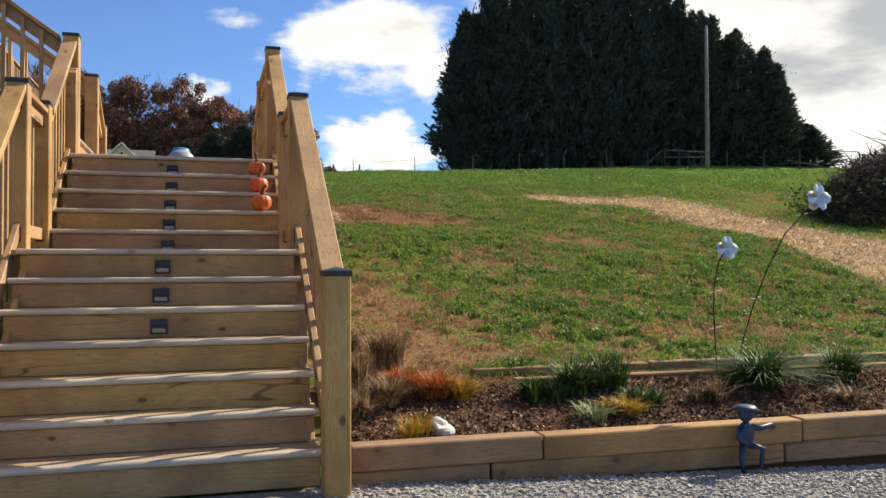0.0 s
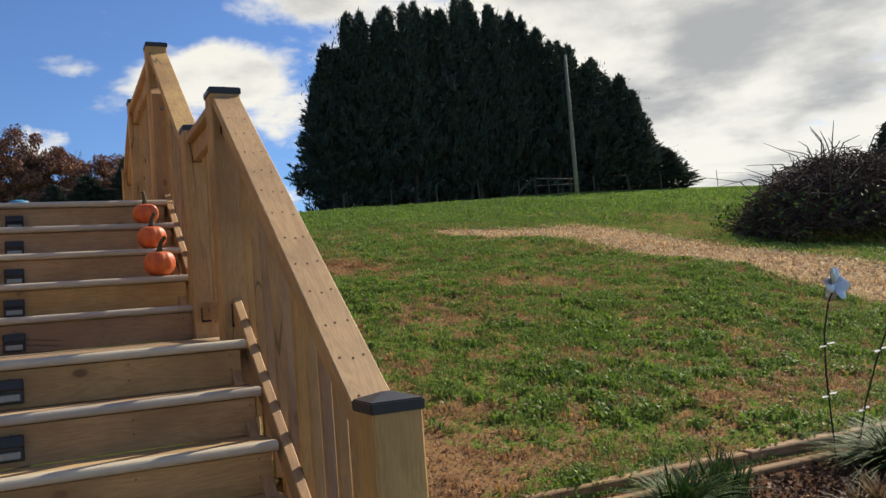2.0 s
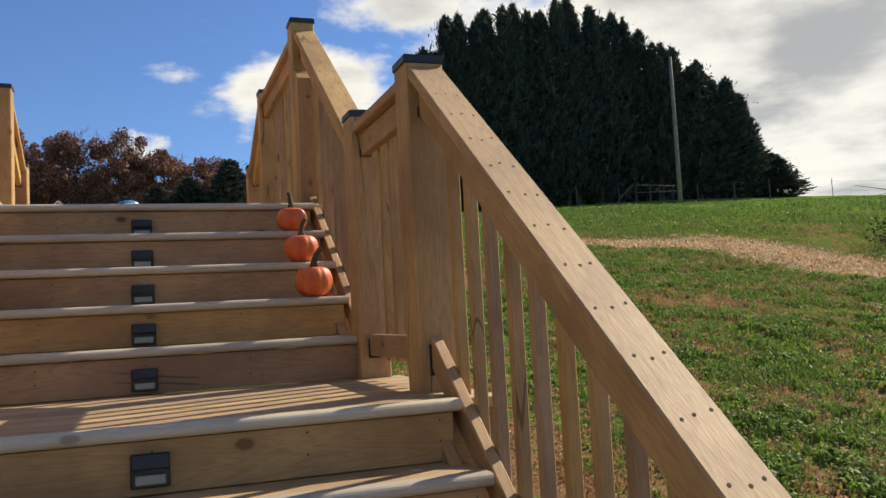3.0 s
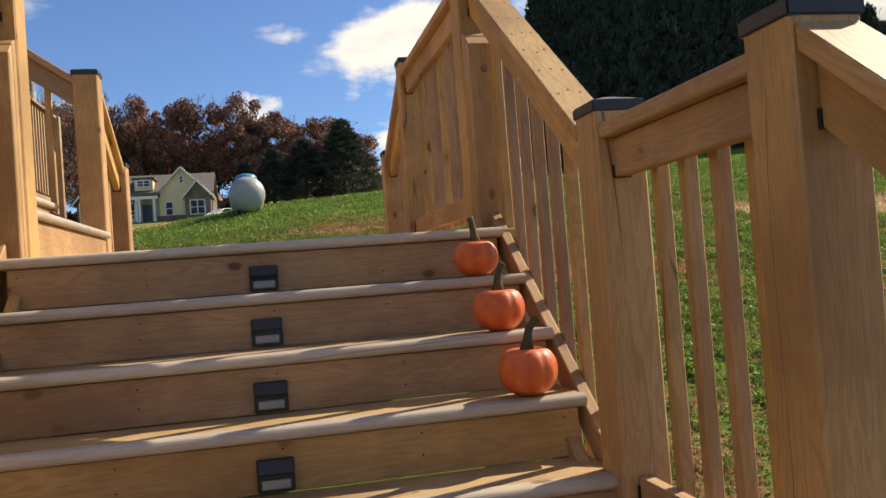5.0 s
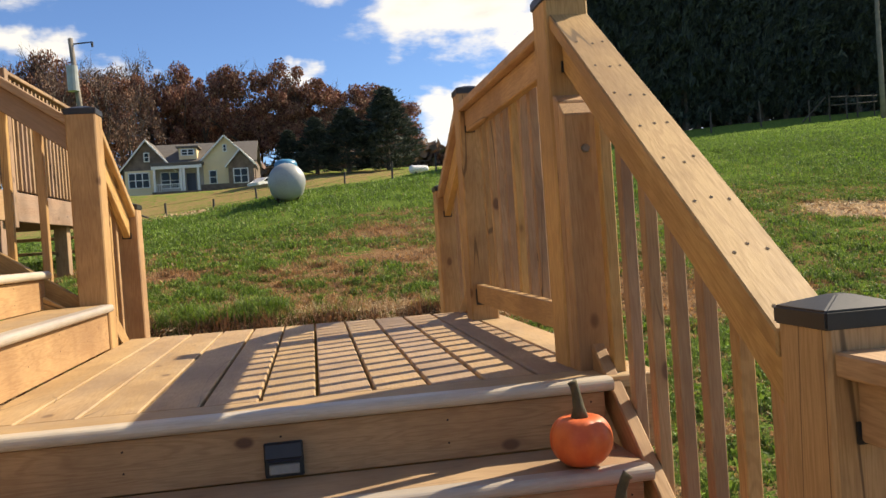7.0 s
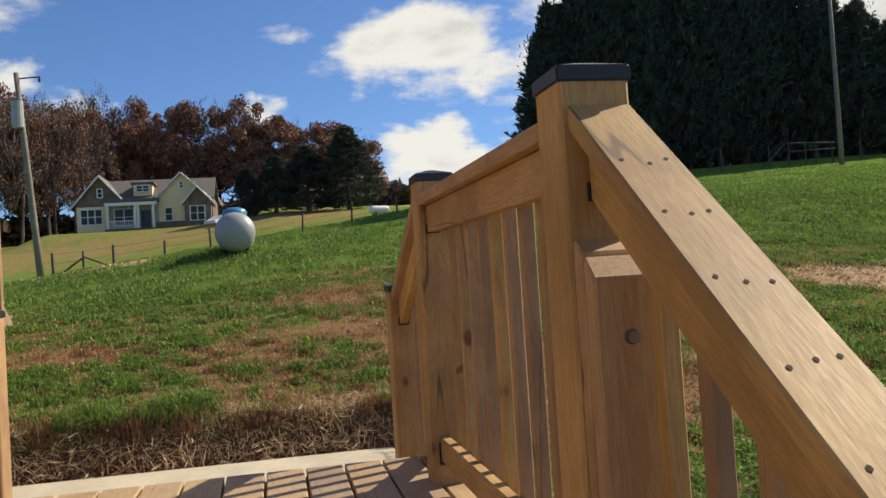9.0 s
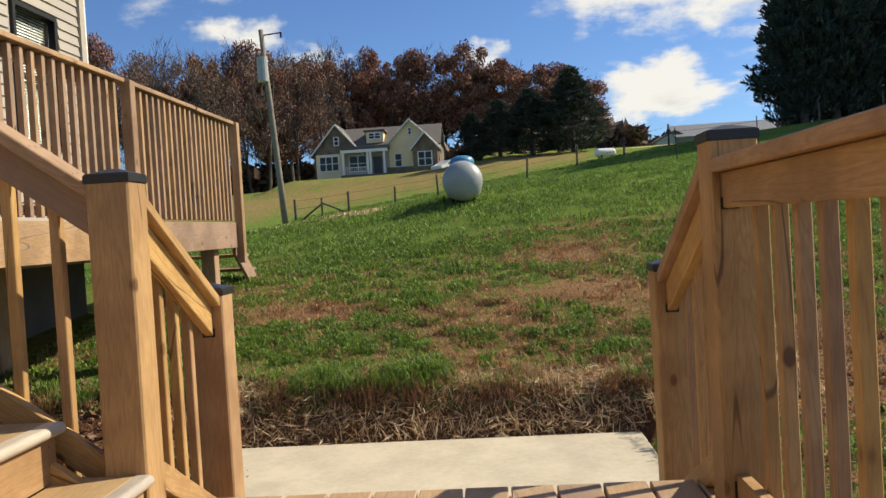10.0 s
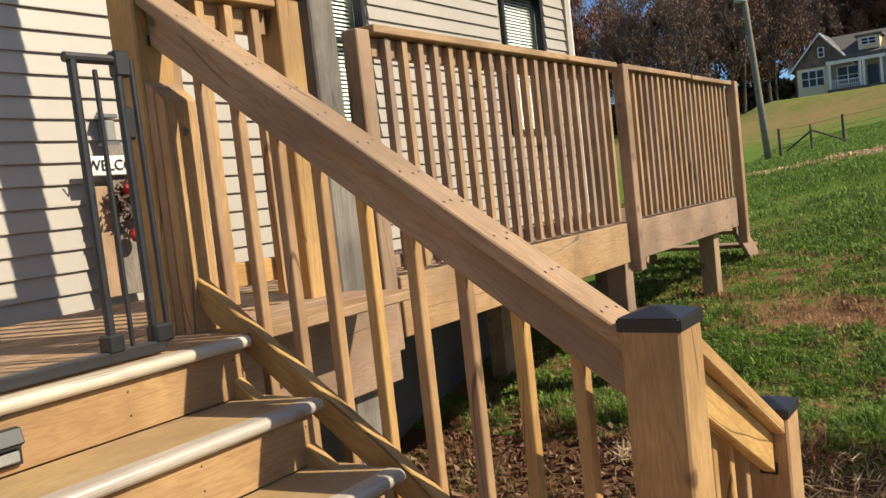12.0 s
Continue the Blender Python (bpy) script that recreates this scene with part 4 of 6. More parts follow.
def blades(name, parent, at, n_, long_, lean, wide, mat, rnd, label="", up_=1.0):
    """A tuft of bent strap leaves."""
    bm = bmesh.new()
    for _ in range(n_):
        a = rnd.uniform(0, 6.283)
        l = long_ * rnd.uniform(0.5, 1.1)
        k = lean * rnd.uniform(0.3, 1.2)
        w_ = wide * rnd.uniform(0.6, 1.2)
        d, s = Vector((math.cos(a), math.sin(a), 0)), Vector((-math.sin(a), math.cos(a), 0))
        root = d * rnd.uniform(0, 0.05) + s * rnd.uniform(-0.04, 0.04)
        prev = None
        for i in range(5):
            t = i / 4
            p = root + d * (k * l * t * t) + Vector((0, 0, up_ * l * (t - 0.45 * k * t * t)))
            ww = w_ * (1 - t) ** 0.6
            cur = (bm.verts.new(p - s * ww), bm.verts.new(p + s * ww)) if i < 4 else (bm.verts.new(p),)
            if prev:
                bm.faces.new([prev[0], prev[1], *cur[::-1]])
            prev = cur
    return part(name, bm, mat, parent, label, at)


def ground_z(x, y):
    return float(height(x, y))


REDLEAF = leafy("red_orange_leaves", [(0, (0.22, 0.05, 0.02)), (0.6, (0.48, 0.13, 0.04)), (1, (0.60, 0.30, 0.07))])
STRAPS = leafy("pale_strap_leaves", [(0, (0.12, 0.16, 0.06)), (0.6, (0.30, 0.33, 0.16)), (1, (0.55, 0.52, 0.32))])
rnd = random.Random(5)
for x, y, n_, l, lean, mat, lab in ((1.98, 1.05, 220, 0.20, 0.9, DARKGREEN, "dark green liriope clump in the bed"), (3.45, 1.0, 320, 0.26, 1.3, DARKGREEN, "large arching green grass clump by the metal flowers"),
                                    (1.62, 0.95, 90, 0.13, 0.8, DARKGREEN, "low bright green plant in the bed"), (1.86, 0.55, 46, 0.12, 1.0, STRAPS, "pale arching strap-leaf tuft"),
                                    (2.28, 1.1, 90, 0.18, 0.5, DARKGREEN, "upright green tuft beside the rear timbers"), (4.25, 1.1, 260, 0.2, 1.1, DARKGREEN, "green leafy clump at the bed's far side"),
                                    (2.1, 0.6, 120, 0.10, 0.9, YELLEAF, "small yellow-green plant in the bed"), (0.66, 0.38, 60, 0.13, 0.6, YELLEAF, "yellow spiky plant beside the white rock"),
                                    (0.98, 1.12, 190, 0.13, 0.9, REDLEAF, "low red and orange autumn plant in the bed"), (0.80, 1.28, 150, 0.13, 0.9, REDLEAF, "low red and orange autumn plant in the bed"), (0.45, 1.25, 300, 0.2, 0.4, DRYLEAF, "dry brown weeds by the stair post"), (0.75, 1.6, 300, 0.17, 0.5, DRYLEAF, "dry brown weeds by the stair post"), (0.5, 2.0, 200, 0.13, 0.9, DRYLEAF, "dry brown weeds by the stair post"), (1.75, 0.95, 110, 0.10, 0.9, DARKGREEN, "low bright green plant in the bed"), (2.35, 0.75, 120, 0.10, 0.8, DARKGREEN, "low bright green plant in the bed"), (1.15, 1.05, 110, 0.12, 0.9, YELLEAF, "red and yellow autumn plant near the timbers"), (0.62, 1.0, 160, 0.16, 0.9, DRYLEAF, "brown dried stalks at the corner of the bed"),
                                    (2.85, 0.75, 60, 0.14, 0.9, DRYLEAF, "dry brown tuft in the bed"), (5.0, 0.9, 200, 0.24, 0.9, DARKGREEN, "green clump near the drive"),
                                    (0.4, 0.8, 120, 0.14, 0.9, DRYLEAF, "brown dried stalks beside the stair post"), (3.9, 0.6, 50, 0.12, 1.0, DRYLEAF, "thin dry stalks in the bed")):
    e = thing("bed_plant", (x, y, ground_z(x, y) - 0.01), lab, "garden plant")
    tufts = max(2, min(6, n_ // 45))
    for i in range(tufts):
        a = 6.283 * i / tufts + x
        blades("leaf_tuft", e, (0.055 * math.cos(a), 0.045 * math.sin(a), 0), int(n_ * 3.0 / tufts), l * 1.7 * rnd.uniform(0.8, 1.1), lean * 1.1, 0.0075, mat, rnd)

bm = bmesh.new()
bmesh.ops.create_icosphere(bm, subdivisions=3, radius=0.075)
for v in bm.verts:
    v.co = Vector((v.co.x * 0.95, v.co.y * 0.7, v.co.z * 0.75)) * (1 + 0.85 * noise.noise(v.co * 13))
part("rock", bm, ROCK, None, "", (0.82, 0.42, 0.205))
tagged(bpy.data.objects["rock"], "pale angular quartz rock lying in the bed", "rock")

# mulch and leaf litter in the bed and by the deck
def litter(name, n_, x0, x1, y0, y1, size, mat, seed, label, lift=0.0, keep=None, thin=1.0):
    g_ = np.random.default_rng(seed)
    x, y = g_.uniform(x0, x1, n_), g_.uniform(y0, y1, n_)
    if keep is not None:
        k = keep(x, y)
        x, y = x[k], y[k]
    n_ = len(x)
    z = height(x, y) + lift + g_.uniform(0.002, size * 0.7, n_)
    ang, tl = g_.uniform(0, 6.283, n_), g_.normal(0, 0.6, n_)
    l = size * g_.uniform(0.4, 1.3, n_)
    w_ = l * g_.uniform(0.15, 0.6, n_) * thin
    d = np.stack([np.cos(ang) * np.cos(tl), np.sin(ang) * np.cos(tl), np.sin(tl)], -1)
    s = np.stack([-np.sin(ang), np.cos(ang), g_.normal(0, 0.5, n_)], -1)
    c = np.stack([x, y, z], -1)
    q = np.stack([c - d * l[:, None] - s * w_[:, None] * 0.3, c + s * -w_[:, None], c + d * l[:, None], c + s * w_[:, None]], 1).reshape(-1, 3)
    me = bpy.data.meshes.new(name)
    me.from_pydata(q.tolist(), [], np.arange(n_ * 4).reshape(-1, 4).tolist())
    me.materials.append(mat)
    return tagged(new(name, me), label, "litter", kind="stuff")


MULCH = leafy("shredded_mulch", [(0, (0.03, 0.017, 0.012)), (0.6, (0.12, 0.066, 0.042)), (0.92, (0.25, 0.155, 0.10)), (1, (0.48, 0.35, 0.23))], 0.9, 0.0)
litter("mulch", 26000, 0.2, 6.0, 0.24, 1.3, 0.018, MULCH, 3, "dark shredded mulch and dead leaves")
STRAW = leafy("loose_straw", [(0, (0.34, 0.21, 0.11)), (0.6, (0.62, 0.45, 0.27)), (1, (0.72, 0.6, 0.4))], 0.8, 0.2)
litter("straw", 60000, 3.0, 13.0, 2.5, 13.0, 0.035, STRAW, 4, "pale straw strewn over reseeded ground", 0.0, lambda x, y: covers(x, y)[:, 1] + np.random.default_rng(1).normal(0, 0.12, len(x)) > 0.5)
litter("straw", 9000, -9.0, -2.0, 19.5, 24.0, 0.05, STRAW, 14, "pale straw strewn along the crest", 0.01, lambda x, y: covers(x, y)[:, 1] > 0.5)
litter("leaf_litter", 9000, -4.6, -1.8, 4.5, 9.0, 0.035, leafy("fallen_leaves", [(0, (0.07, 0.03, 0.02)), (0.5, (0.2, 0.1, 0.06)), (1, (0.36, 0.24, 0.15))], 0.8, 0.1), 6, "brown fallen leaves on bare red soil")
litter("bank_thatch", 13000, -3.2, 1.5, 8.33, 8.85, 0.07, STRAW, 7, "dry hanging grass on the cut bank", 0.0, None, 0.12)

g_ = np.random.default_rng(12)
n_ = 16000
gx, gy = g_.uniform(0.0, 5.2, n_), -np.abs(g_.normal(0, 1.1, n_)) + 0.09
k = (gy > -3.2)
gx, gy = gx[k], gy[k]
gz = height(gx, gy) + 0.012
rr = g_.uniform(0.006, 0.017, len(gx))
base8 = np.array([(-1, -1, -0.5), (1, -1, -0.6), (1.1, 1, -0.5), (-1, 0.9, -0.6), (-0.6, -0.7, 0.6), (0.7, -0.5, 0.8), (0.5, 0.7, 0.5), (-0.7, 0.5, 0.7)])
fc = np.array([(0, 1, 2, 3)[::-1], (4, 5, 6, 7), (0, 1, 5, 4), (1, 2, 6, 5), (2, 3, 7, 6), (3, 0, 4, 7)])
an = g_.uniform(0, 6.283, len(gx))
rot = np.stack([np.stack([np.cos(an), -np.sin(an), 0 * an], -1), np.stack([np.sin(an), np.cos(an), 0 * an], -1), np.stack([0 * an, 0 * an, 1 + 0 * an], -1)], 1)
co = np.einsum("nij,kj->nki", rot, base8) * rr[:, None, None] * g_.uniform(0.6, 1.3, (len(gx), 8, 1)) + np.stack([gx, gy, gz], -1)[:, None]
me = bpy.data.meshes.new("gravel")
me.from_pydata(co.reshape(-1, 3).tolist(), [], (fc[None] + 8 * np.arange(len(gx))[:, None, None]).reshape(-1, 4).tolist())
me.materials.append(GRAVELM)
tagged(new("gravel", me), "loose grey crushed stone on the drive", "gravel", kind="stuff")


def metal_flower(x, y, z, pts, rad, petals_at, size, leaves, label):
    e = thing("metal_flower", (x, y, z), label, "garden ornament", "metal flowers in the bed")
    bm = bmesh.new()
    tube(bm, pts, rad, 6)
    part("stem", bm, RUSTW, e, "thin dark wire stem")
    r_ = random.Random(int(x * 100))
    top = Vector(petals_at)
    for i in range(6):
        bm = bmesh.new()
        a = 2 * math.pi * i / 6
        tip = Vector((math.cos(a) * 0.85, -0.35 + 0.3 * math.sin(a * 2), math.sin(a))).normalized()
        side = tip.cross(Vector((0.2, -1, 0.3))).normalized()
        nn = tip.cross(side)
        grid = []
        for u in range(5):
            t = u / 4
            wd = size * 0.52 * math.sin(math.pi * min(1, 0.12 + t * 0.80)) ** 0.7
            row = []
            for v in (-1, -0.5, 0, 0.5, 1):
                row.append(bm.verts.new(tip * size * t + side * wd * v + nn * size * (0.22 * t * t + 0.10 * v * v)))
            grid.append(row)
        for u in range(4):
            for v in range(4):
                bm.faces.new([grid[u][v], grid[u][v + 1], grid[u + 1][v + 1], grid[u + 1][v]])
        part("petal", bm, FOIL, e, "curved silver metal petal", top, smooth=True)
    for (lx, ly, lz), d in leaves:
        for sgn in (-1, 1):
            bm = bmesh.new()
            q = Vector((sgn * d, -0.01, 0.012 * sgn))
            ring = [bm.verts.new(q * t + Vector((0, w_, 0.004)) ) for t, w_ in ((0.1, 0), (0.45, -0.022), (1, 0), (0.5, 0.022))]
            bm.faces.new(ring)
            part("leaf", bm, FOIL, e, "small silver metal leaf", (lx, ly, lz))


metal_flower(3.27, 1.28, 0.40, [(0, 0, -0.1), (-0.02, -0.01, 0.18), (-0.045, -0.03, 0.40), (-0.05, -0.05, 0.62), (-0.02, -0.07, 0.78), (0.02, -0.08, 0.85)], 0.005, (0.04, -0.08, 0.885), 0.092, (((-0.045, -0.05, 0.55), 0.06), ((-0.02, -0.01, 0.27), 0.06)), "short silver metal flower on a dark wire stem")
metal_flower(3.44, 1.28, 0.40, [(0, 0, -0.1), (0.03, -0.06, 0.2), (0.06, -0.14, 0.45), (0.11, -0.24, 0.72), (0.19, -0.34, 0.98), (0.29, -0.42, 1.13), (0.37, -0.475, 1.23)], 0.005, (0.375, -0.475, 1.25), 0.10, (((0.02, -0.05, 0.17), 0.04), ((0.065, -0.16, 0.5), 0.05), ((0.28, -0.41, 1.12), 0.06)), "tall leaning silver metal flower on a dark wire stem")

fig = bmesh.new()
for c, s_, r_ in (((0, 0, 0.36), (0.05, 0.04, 0.05), 0), ((0, 0, 0.235), (0.055, 0.03, 0.085), 0)):
    q = bmesh.ops.create_uvsphere(fig, u_segments=14, v_segments=9, radius=1.0)["verts"]
    for v in q:
        v.co = Vector((v.co.x * s_[0] + c[0], v.co.y * s_[1] + c[1], v.co.z * s_[2] + c[2]))
q = bmesh.ops.create_cone(fig, cap_ends=True, segments=18, radius1=0.085, radius2=0.05, depth=0.03)["verts"]
bmesh.ops.translate(fig, vec=(0, 0, 0.395), verts=q)
for pts in ([(0.03, 0, 0.28), (0.10, -0.01, 0.27), (0.17, -0.02, 0.29)], [(-0.03, 0, 0.28), (-0.07, -0.03, 0.22), (-0.03, -0.04, 0.19)], [(-0.02, 0, 0.17), (-0.05, -0.03, 0.10), (-0.03, -0.02, 0.0)], [(0.03, 0, 0.17), (0.10, -0.03, 0.15), (0.08, -0.03, 0.03)]):
    tube(fig, pts, [0.022, 0.018, 0.014], 8)
tagged(part("garden_figure", fig, BLUEM, None, "", (2.62, 0.03, -0.105), smooth=True), "dark blue metal garden figure leaning on the timbers", "garden figure")

# ---- brush pile, poles, fences, tanks ----
def pile():
    e = thing("brush_pile", (13.3, 9.0, ground_z(13.3, 9.0)), "large heap of cut branches and vines on the lawn", "brush pile")
    r_ = random.Random(8)
    bm = bmesh.new()
    for i in range(15000):
        a, u, h = r_.uniform(0, 6.283), r_.random() ** 0.5, r_.random()
        rx, ry, hh = 2.6, 1.9, 1.55
        top = hh * (1 - u ** 2.5)
        p = Vector((rx * u * math.cos(a), ry * u * math.sin(a), top * h ** 0.6))
        d = Vector((r_.gauss(0, 1), r_.gauss(0, 1), r_.gauss(0, 0.6))).normalized() * r_.uniform(0.08, 0.32)
        s = d.cross(Vector((r_.gauss(0, 1), r_.gauss(0, 1), r_.gauss(0, 1)))).normalized() * r_.uniform(0.005, 0.016)
        vs = [bm.verts.new(p - d - s), bm.verts.new(p + d), bm.verts.new(p - d + s)]
        bm.faces.new(vs)
    o = part("twig_mass", bm, TWIG, e)["kind"] = "stuff"
    for i in range(150):
        bm = bmesh.new()
        a = r_.uniform(0, 6.283)
        u = r_.uniform(0.2, 0.95)
        p = Vector((2.5 * u * math.cos(a), 1.8 * u * math.sin(a), 1.3 * (1 - u ** 2)))
        d = Vector((math.cos(a) * 0.5 + r_.gauss(0, 0.4), math.sin(a) * 0.5 + r_.gauss(0, 0.4), r_.uniform(0.1, 0.9))).normalized()
        l = r_.uniform(0.5, 1.3)
        mid = p + d * l * 0.5 + Vector((0, 0, 0.1))
        tube(bm, [p, mid, p + d * l + Vector((r_.gauss(0, 0.15), 0, -0.15))], [0.016, 0.011, 0.004], 4)
        part("branch", bm, BARKM, e)
    bm = bmesh.new()
    for i in range(1300):
        a, u = r_.uniform(0, 6.283), r_.uniform(0.75, 1.1)
        p = Vector((2.7 * u * math.cos(a), 2.0 * u * math.sin(a), max(0, r_.uniform(-0.05, 0.7))))
        s = Vector((r_.gauss(0, 1), r_.gauss(0, 1), r_.gauss(0, 1))).normalized() * 0.05
        q_ = s.cross(Vector((r_.gauss(0, 1), r_.gauss(0, 1), 0.5))).normalized() * 0.02
        bm.faces.new([bm.verts.new(p - s), bm.verts.new(p + q_), bm.verts.new(p + s), bm.verts.new(p - q_)])
    part("weed_mass", bm, DARKGREEN, e, "green weeds round the heap")["kind"] = "stuff"


pile()


def utility_pole(x, y, tall, lean, extras, label):
    z = ground_z(x, y) - 0.2
    e = thing("utility_pole", (x, y, z), label, "utility pole", "utility poles")
    bm = bmesh.new()
    tube(bm, [(lean * t * tall, 0, t * tall) for t in (0, 0.3, 0.6, 1.0)], [0.155, 0.14, 0.125, 0.105], 14)
    part("pole", bm, POLEW, e, smooth=True)
    if extras:
        bm = bmesh.new()
        tx = lean * 0.8 * tall + 0.0
        tube(bm, [(tx - 0.05, -0.33, 0.74 * tall), (tx - 0.05, -0.33, 0.86 * tall)], 0.24, 14)
        part("transformer", bm, TANKP, e, "grey transformer can")
        bm = bmesh.new()
        tube(bm, [(lean * tall, 0, tall - 0.25), (lean * tall + 0.9, 0, tall - 0.18)], 0.03, 6)
        tube(bm, [(lean * tall + 0.9, 0, tall - 0.18), (lean * tall + 0.9, 0, tall - 0.4)], 0.05, 6)
        part("lamp_arm", bm, STEEL, e, "thin arm with a small lamp head")
    return e


utility_pole(32.25, 45, 10.1, 0.0, False, "bare wooden utility pole in front of the cedars")
utility_pole(-9.85, 40, 9.1, -0.066, True, "leaning grey utility pole with a transformer")


def post_row(points, tall, name, label, group, wires=3, thick=0.05):
    prev = None
    r_ = random.Random(3)
    we = thing("fence_wire", (points[0][0], points[0][1], ground_z(*points[0])), "thin sagging fence wires", "fence wire", "wires of the field fences")
    bmw = bmesh.new()
    for x, y in points:
        z = ground_z(x, y)
        e = thing(name, (x, y, z - 0.1), label, "fence post", group)
        bm = bmesh.new()
        lx = r_.uniform(-0.06, 0.06)
        tube(bm, [(0, 0, 0), (lx, 0, tall * r_.uniform(0.85, 1.1))], [thick, thick * 0.85], 7)
        part("stake", bm, FENCEW if thick > 0.03 else RUSTW, e)
        if prev:
            for h in [tall * (k + 1) / (wires + 0.5) for k in range(wires)]:
                a, b = Vector((prev[0], prev[1], prev[2] + h)), Vector((x, y, z + h))
                o = we.location
                tube(bmw, [a - o, (a + b) / 2 - o - Vector((0, 0, 0.03)), b - o], 0.006, 3)
        prev = (x, y, z)
    part("wires", bmw, RUSTW, we)


post_row([(-8.9 + 1.9 * i, 38 + 1.9 * i + 0.3 * (i % 2)) for i in range(4)] + [(-1.5 + 2.8 * i, 46 + 1.5 * i) for i in range(5)], 1.25, "field_fence_post", "grey wooden field fence post", "posts of the field fence", 3, 0.06)
post_row([(16 + 3.2 * i, 46.2 + 0.15 * i) for i in range(9)], 1.5, "far_fence_post", "weathered fence post before the cedars", "posts by the cedars", 3, 0.05)
post_row([(6.0 + 3.0 * i, 33 + 0.6 * i) for i in range(3)], 1.3, "thin_fence_post", "thin metal fence post on the crest", "thin posts on the crest", 2, 0.02)
post_row([(42 + 4.5 * i, 42 - 1.0 * i) for i in range(4)], 1.6, "thin_fence_post", "thin metal fence post on the crest", "thin posts on the crest", 2, 0.025)
def brace(x, y, label, bars, name):
    e = thing(name, (x, y, ground_z(x, y)), label, "fence brace")
    for a, b in bars:
        bm = bmesh.new()
        tube(bm, [a, b], 0.04, 6)
        part("rail", bm, FENCEW, e)


brace(-7.9, 38.6, "leaning wooden corner brace of the field fence", (((-0.9, 0, 0.1), (0.0, 0, 0.75)), ((1.4, 0.2, 0.15), (0.0, 0, 0.8)), ((0, 0, -0.1), (0, 0, 1.0))), "corner_brace")
brace(29.4, 46.5, "old crossed timber gate brace in the fence line", (((-1.3, 0, 0.0), (0.3, 0, 1.4)), ((0.6, 0, 0.9), (3.6, 0, 1.0)), ((0.6, 0, 1.4), (3.6, 0, 1.35)),
      ((0.5, 0, -0.1), (0.5, 0, 1.5)), ((1.6, 0, -0.1), (1.6, 0, 1.5)), ((3.4, 0, -0.1), (3.4, 0, 1.5))), "gate_brace")


def propane(x, y, z, r, half, heading, label, dome):
    e = thing("propane_tank", (x, y, z), label, "propane tank", "propane tanks")
    rot = Matrix.Rotation(heading, 3, "Z")
    bm = bmesh.new()
    rings = []
    N = 9
    for i in range(N):
        a = math.pi / 2 * i / (N - 1)
        rings.append((-half - r * 0.75 * math.cos(a), max(r * math.sin(a), 0.012)))
    for i in range(N):
        a = math.pi / 2 * (1 - i / (N - 1))
        rings.append((half + r * 0.75 * math.cos(a), max(r * math.sin(a), 0.012)))
    ring_mesh(bm, [[rot @ Vector((px_, q * math.cos(t), r + 0.06 + q * math.sin(t))) for t in (2 * math.pi * k / 32 for k in range(32))] for px_, q in rings])
    bmesh.ops.recalc_face_normals(bm, faces=bm.faces)
    part("shell", bm, TANKP if dome else CARP, e, smooth=True)
    if dome:
        bm = bmesh.new()
        ring_mesh(bm, [[rot @ Vector((q * math.cos(t), q * math.sin(t), zz)) for t in (2 * math.pi * k / 24 for k in range(24))] for zz, q in ((2 * r - 0.02, 0.24), (2 * r + 0.12, 0.24), (2 * r + 0.18, 0.2), (2 * r + 0.21, 0.1))])
        part("dome_lid", bm, BLUEP, e, "blue valve dome lid", smooth=True)
    for px_ in (-half * 0.7, half * 0.7):
        for py_ in (-0.2, 0.2):
            bm = bmesh.new()
            add_box(bm, rot @ Vector((px_, py_, 0.07)), (0.12, 0.06, 0.24), rot)
            part("foot", bm, RUSTW, e)


propane(-1.11, 19.35, 3.46, 0.378, 0.75, radians(91.5), "large round-ended grey propane tank on the lawn", True)
propane(7.4, 62, ground_z(7.4, 62), 0.3, 0.55, radians(20), "small white propane tank on the far rise", False)

# ---- porch things ----
gate = thing("baby_gate", (-3.02, 4.75, 3.23), "dark grey metal pet gate across the top of the stairs", "pet gate")
def rod(name, a, b, r, lab=""):
    bm = bmesh.new()
    a, b = Vector(a) - gate.location, Vector(b) - gate.location
    tube(bm, [a, b], r, 10)
    part(name, bm, GATEM, gate, lab)
wbox("sill_bar", gate, (-3.02, 4.58, 3.245), (0.04, 1.26, 0.035), GATEM, 0.005)
rod("frame_tube", (-3.02, 5.06, 3.26), (-3.03, 5.06, 4.03), 0.013)
rod("frame_tube", (-3.02, 5.19, 3.26), (-3.03, 5.19, 4.03), 0.013)
rod("frame_tube", (-3.02, 5.235, 3.28), (-3.03, 5.235, 4.03), 0.009)
rod("top_tube", (-3.03, 5.04, 4.03), (-3.03, 5.215, 4.03), 0.014)
rod("bar", (-3.02, 5.12, 3.26), (-3.025, 5.12, 4.0), 0.007)
wbox("latch", gate, (-3.03, 5.2, 4.02), (0.035, 0.05, 0.07), BLACK, 0.006)
wbox("latch", gate, (-3.03, 5.2, 3.86), (0.03, 0.035, 0.09), BLACK, 0.006)
wbox("foot_block", gate, (-3.02, 5.06, 3.28), (0.05, 0.05, 0.05), BLACK, 0.006)
wbox("foot_block", gate, (-3.02, 5.21, 3.28), (0.05, 0.06, 0.05), BLACK, 0.006)

sign = thing("welcome_stake", (-4.66, 6.26, 3.25), "tall wooden porch post decoration with a welcome plaque", "porch decoration")
wbox("board", sign, (-4.70, 6.30, 3.62), (0.04, 0.15, 0.74), OLDW, 0.004)
wbox("side_board", sign, (-4.70, 6.17, 3.52), (0.03, 0.07, 0.54), DECKW, 0.004)
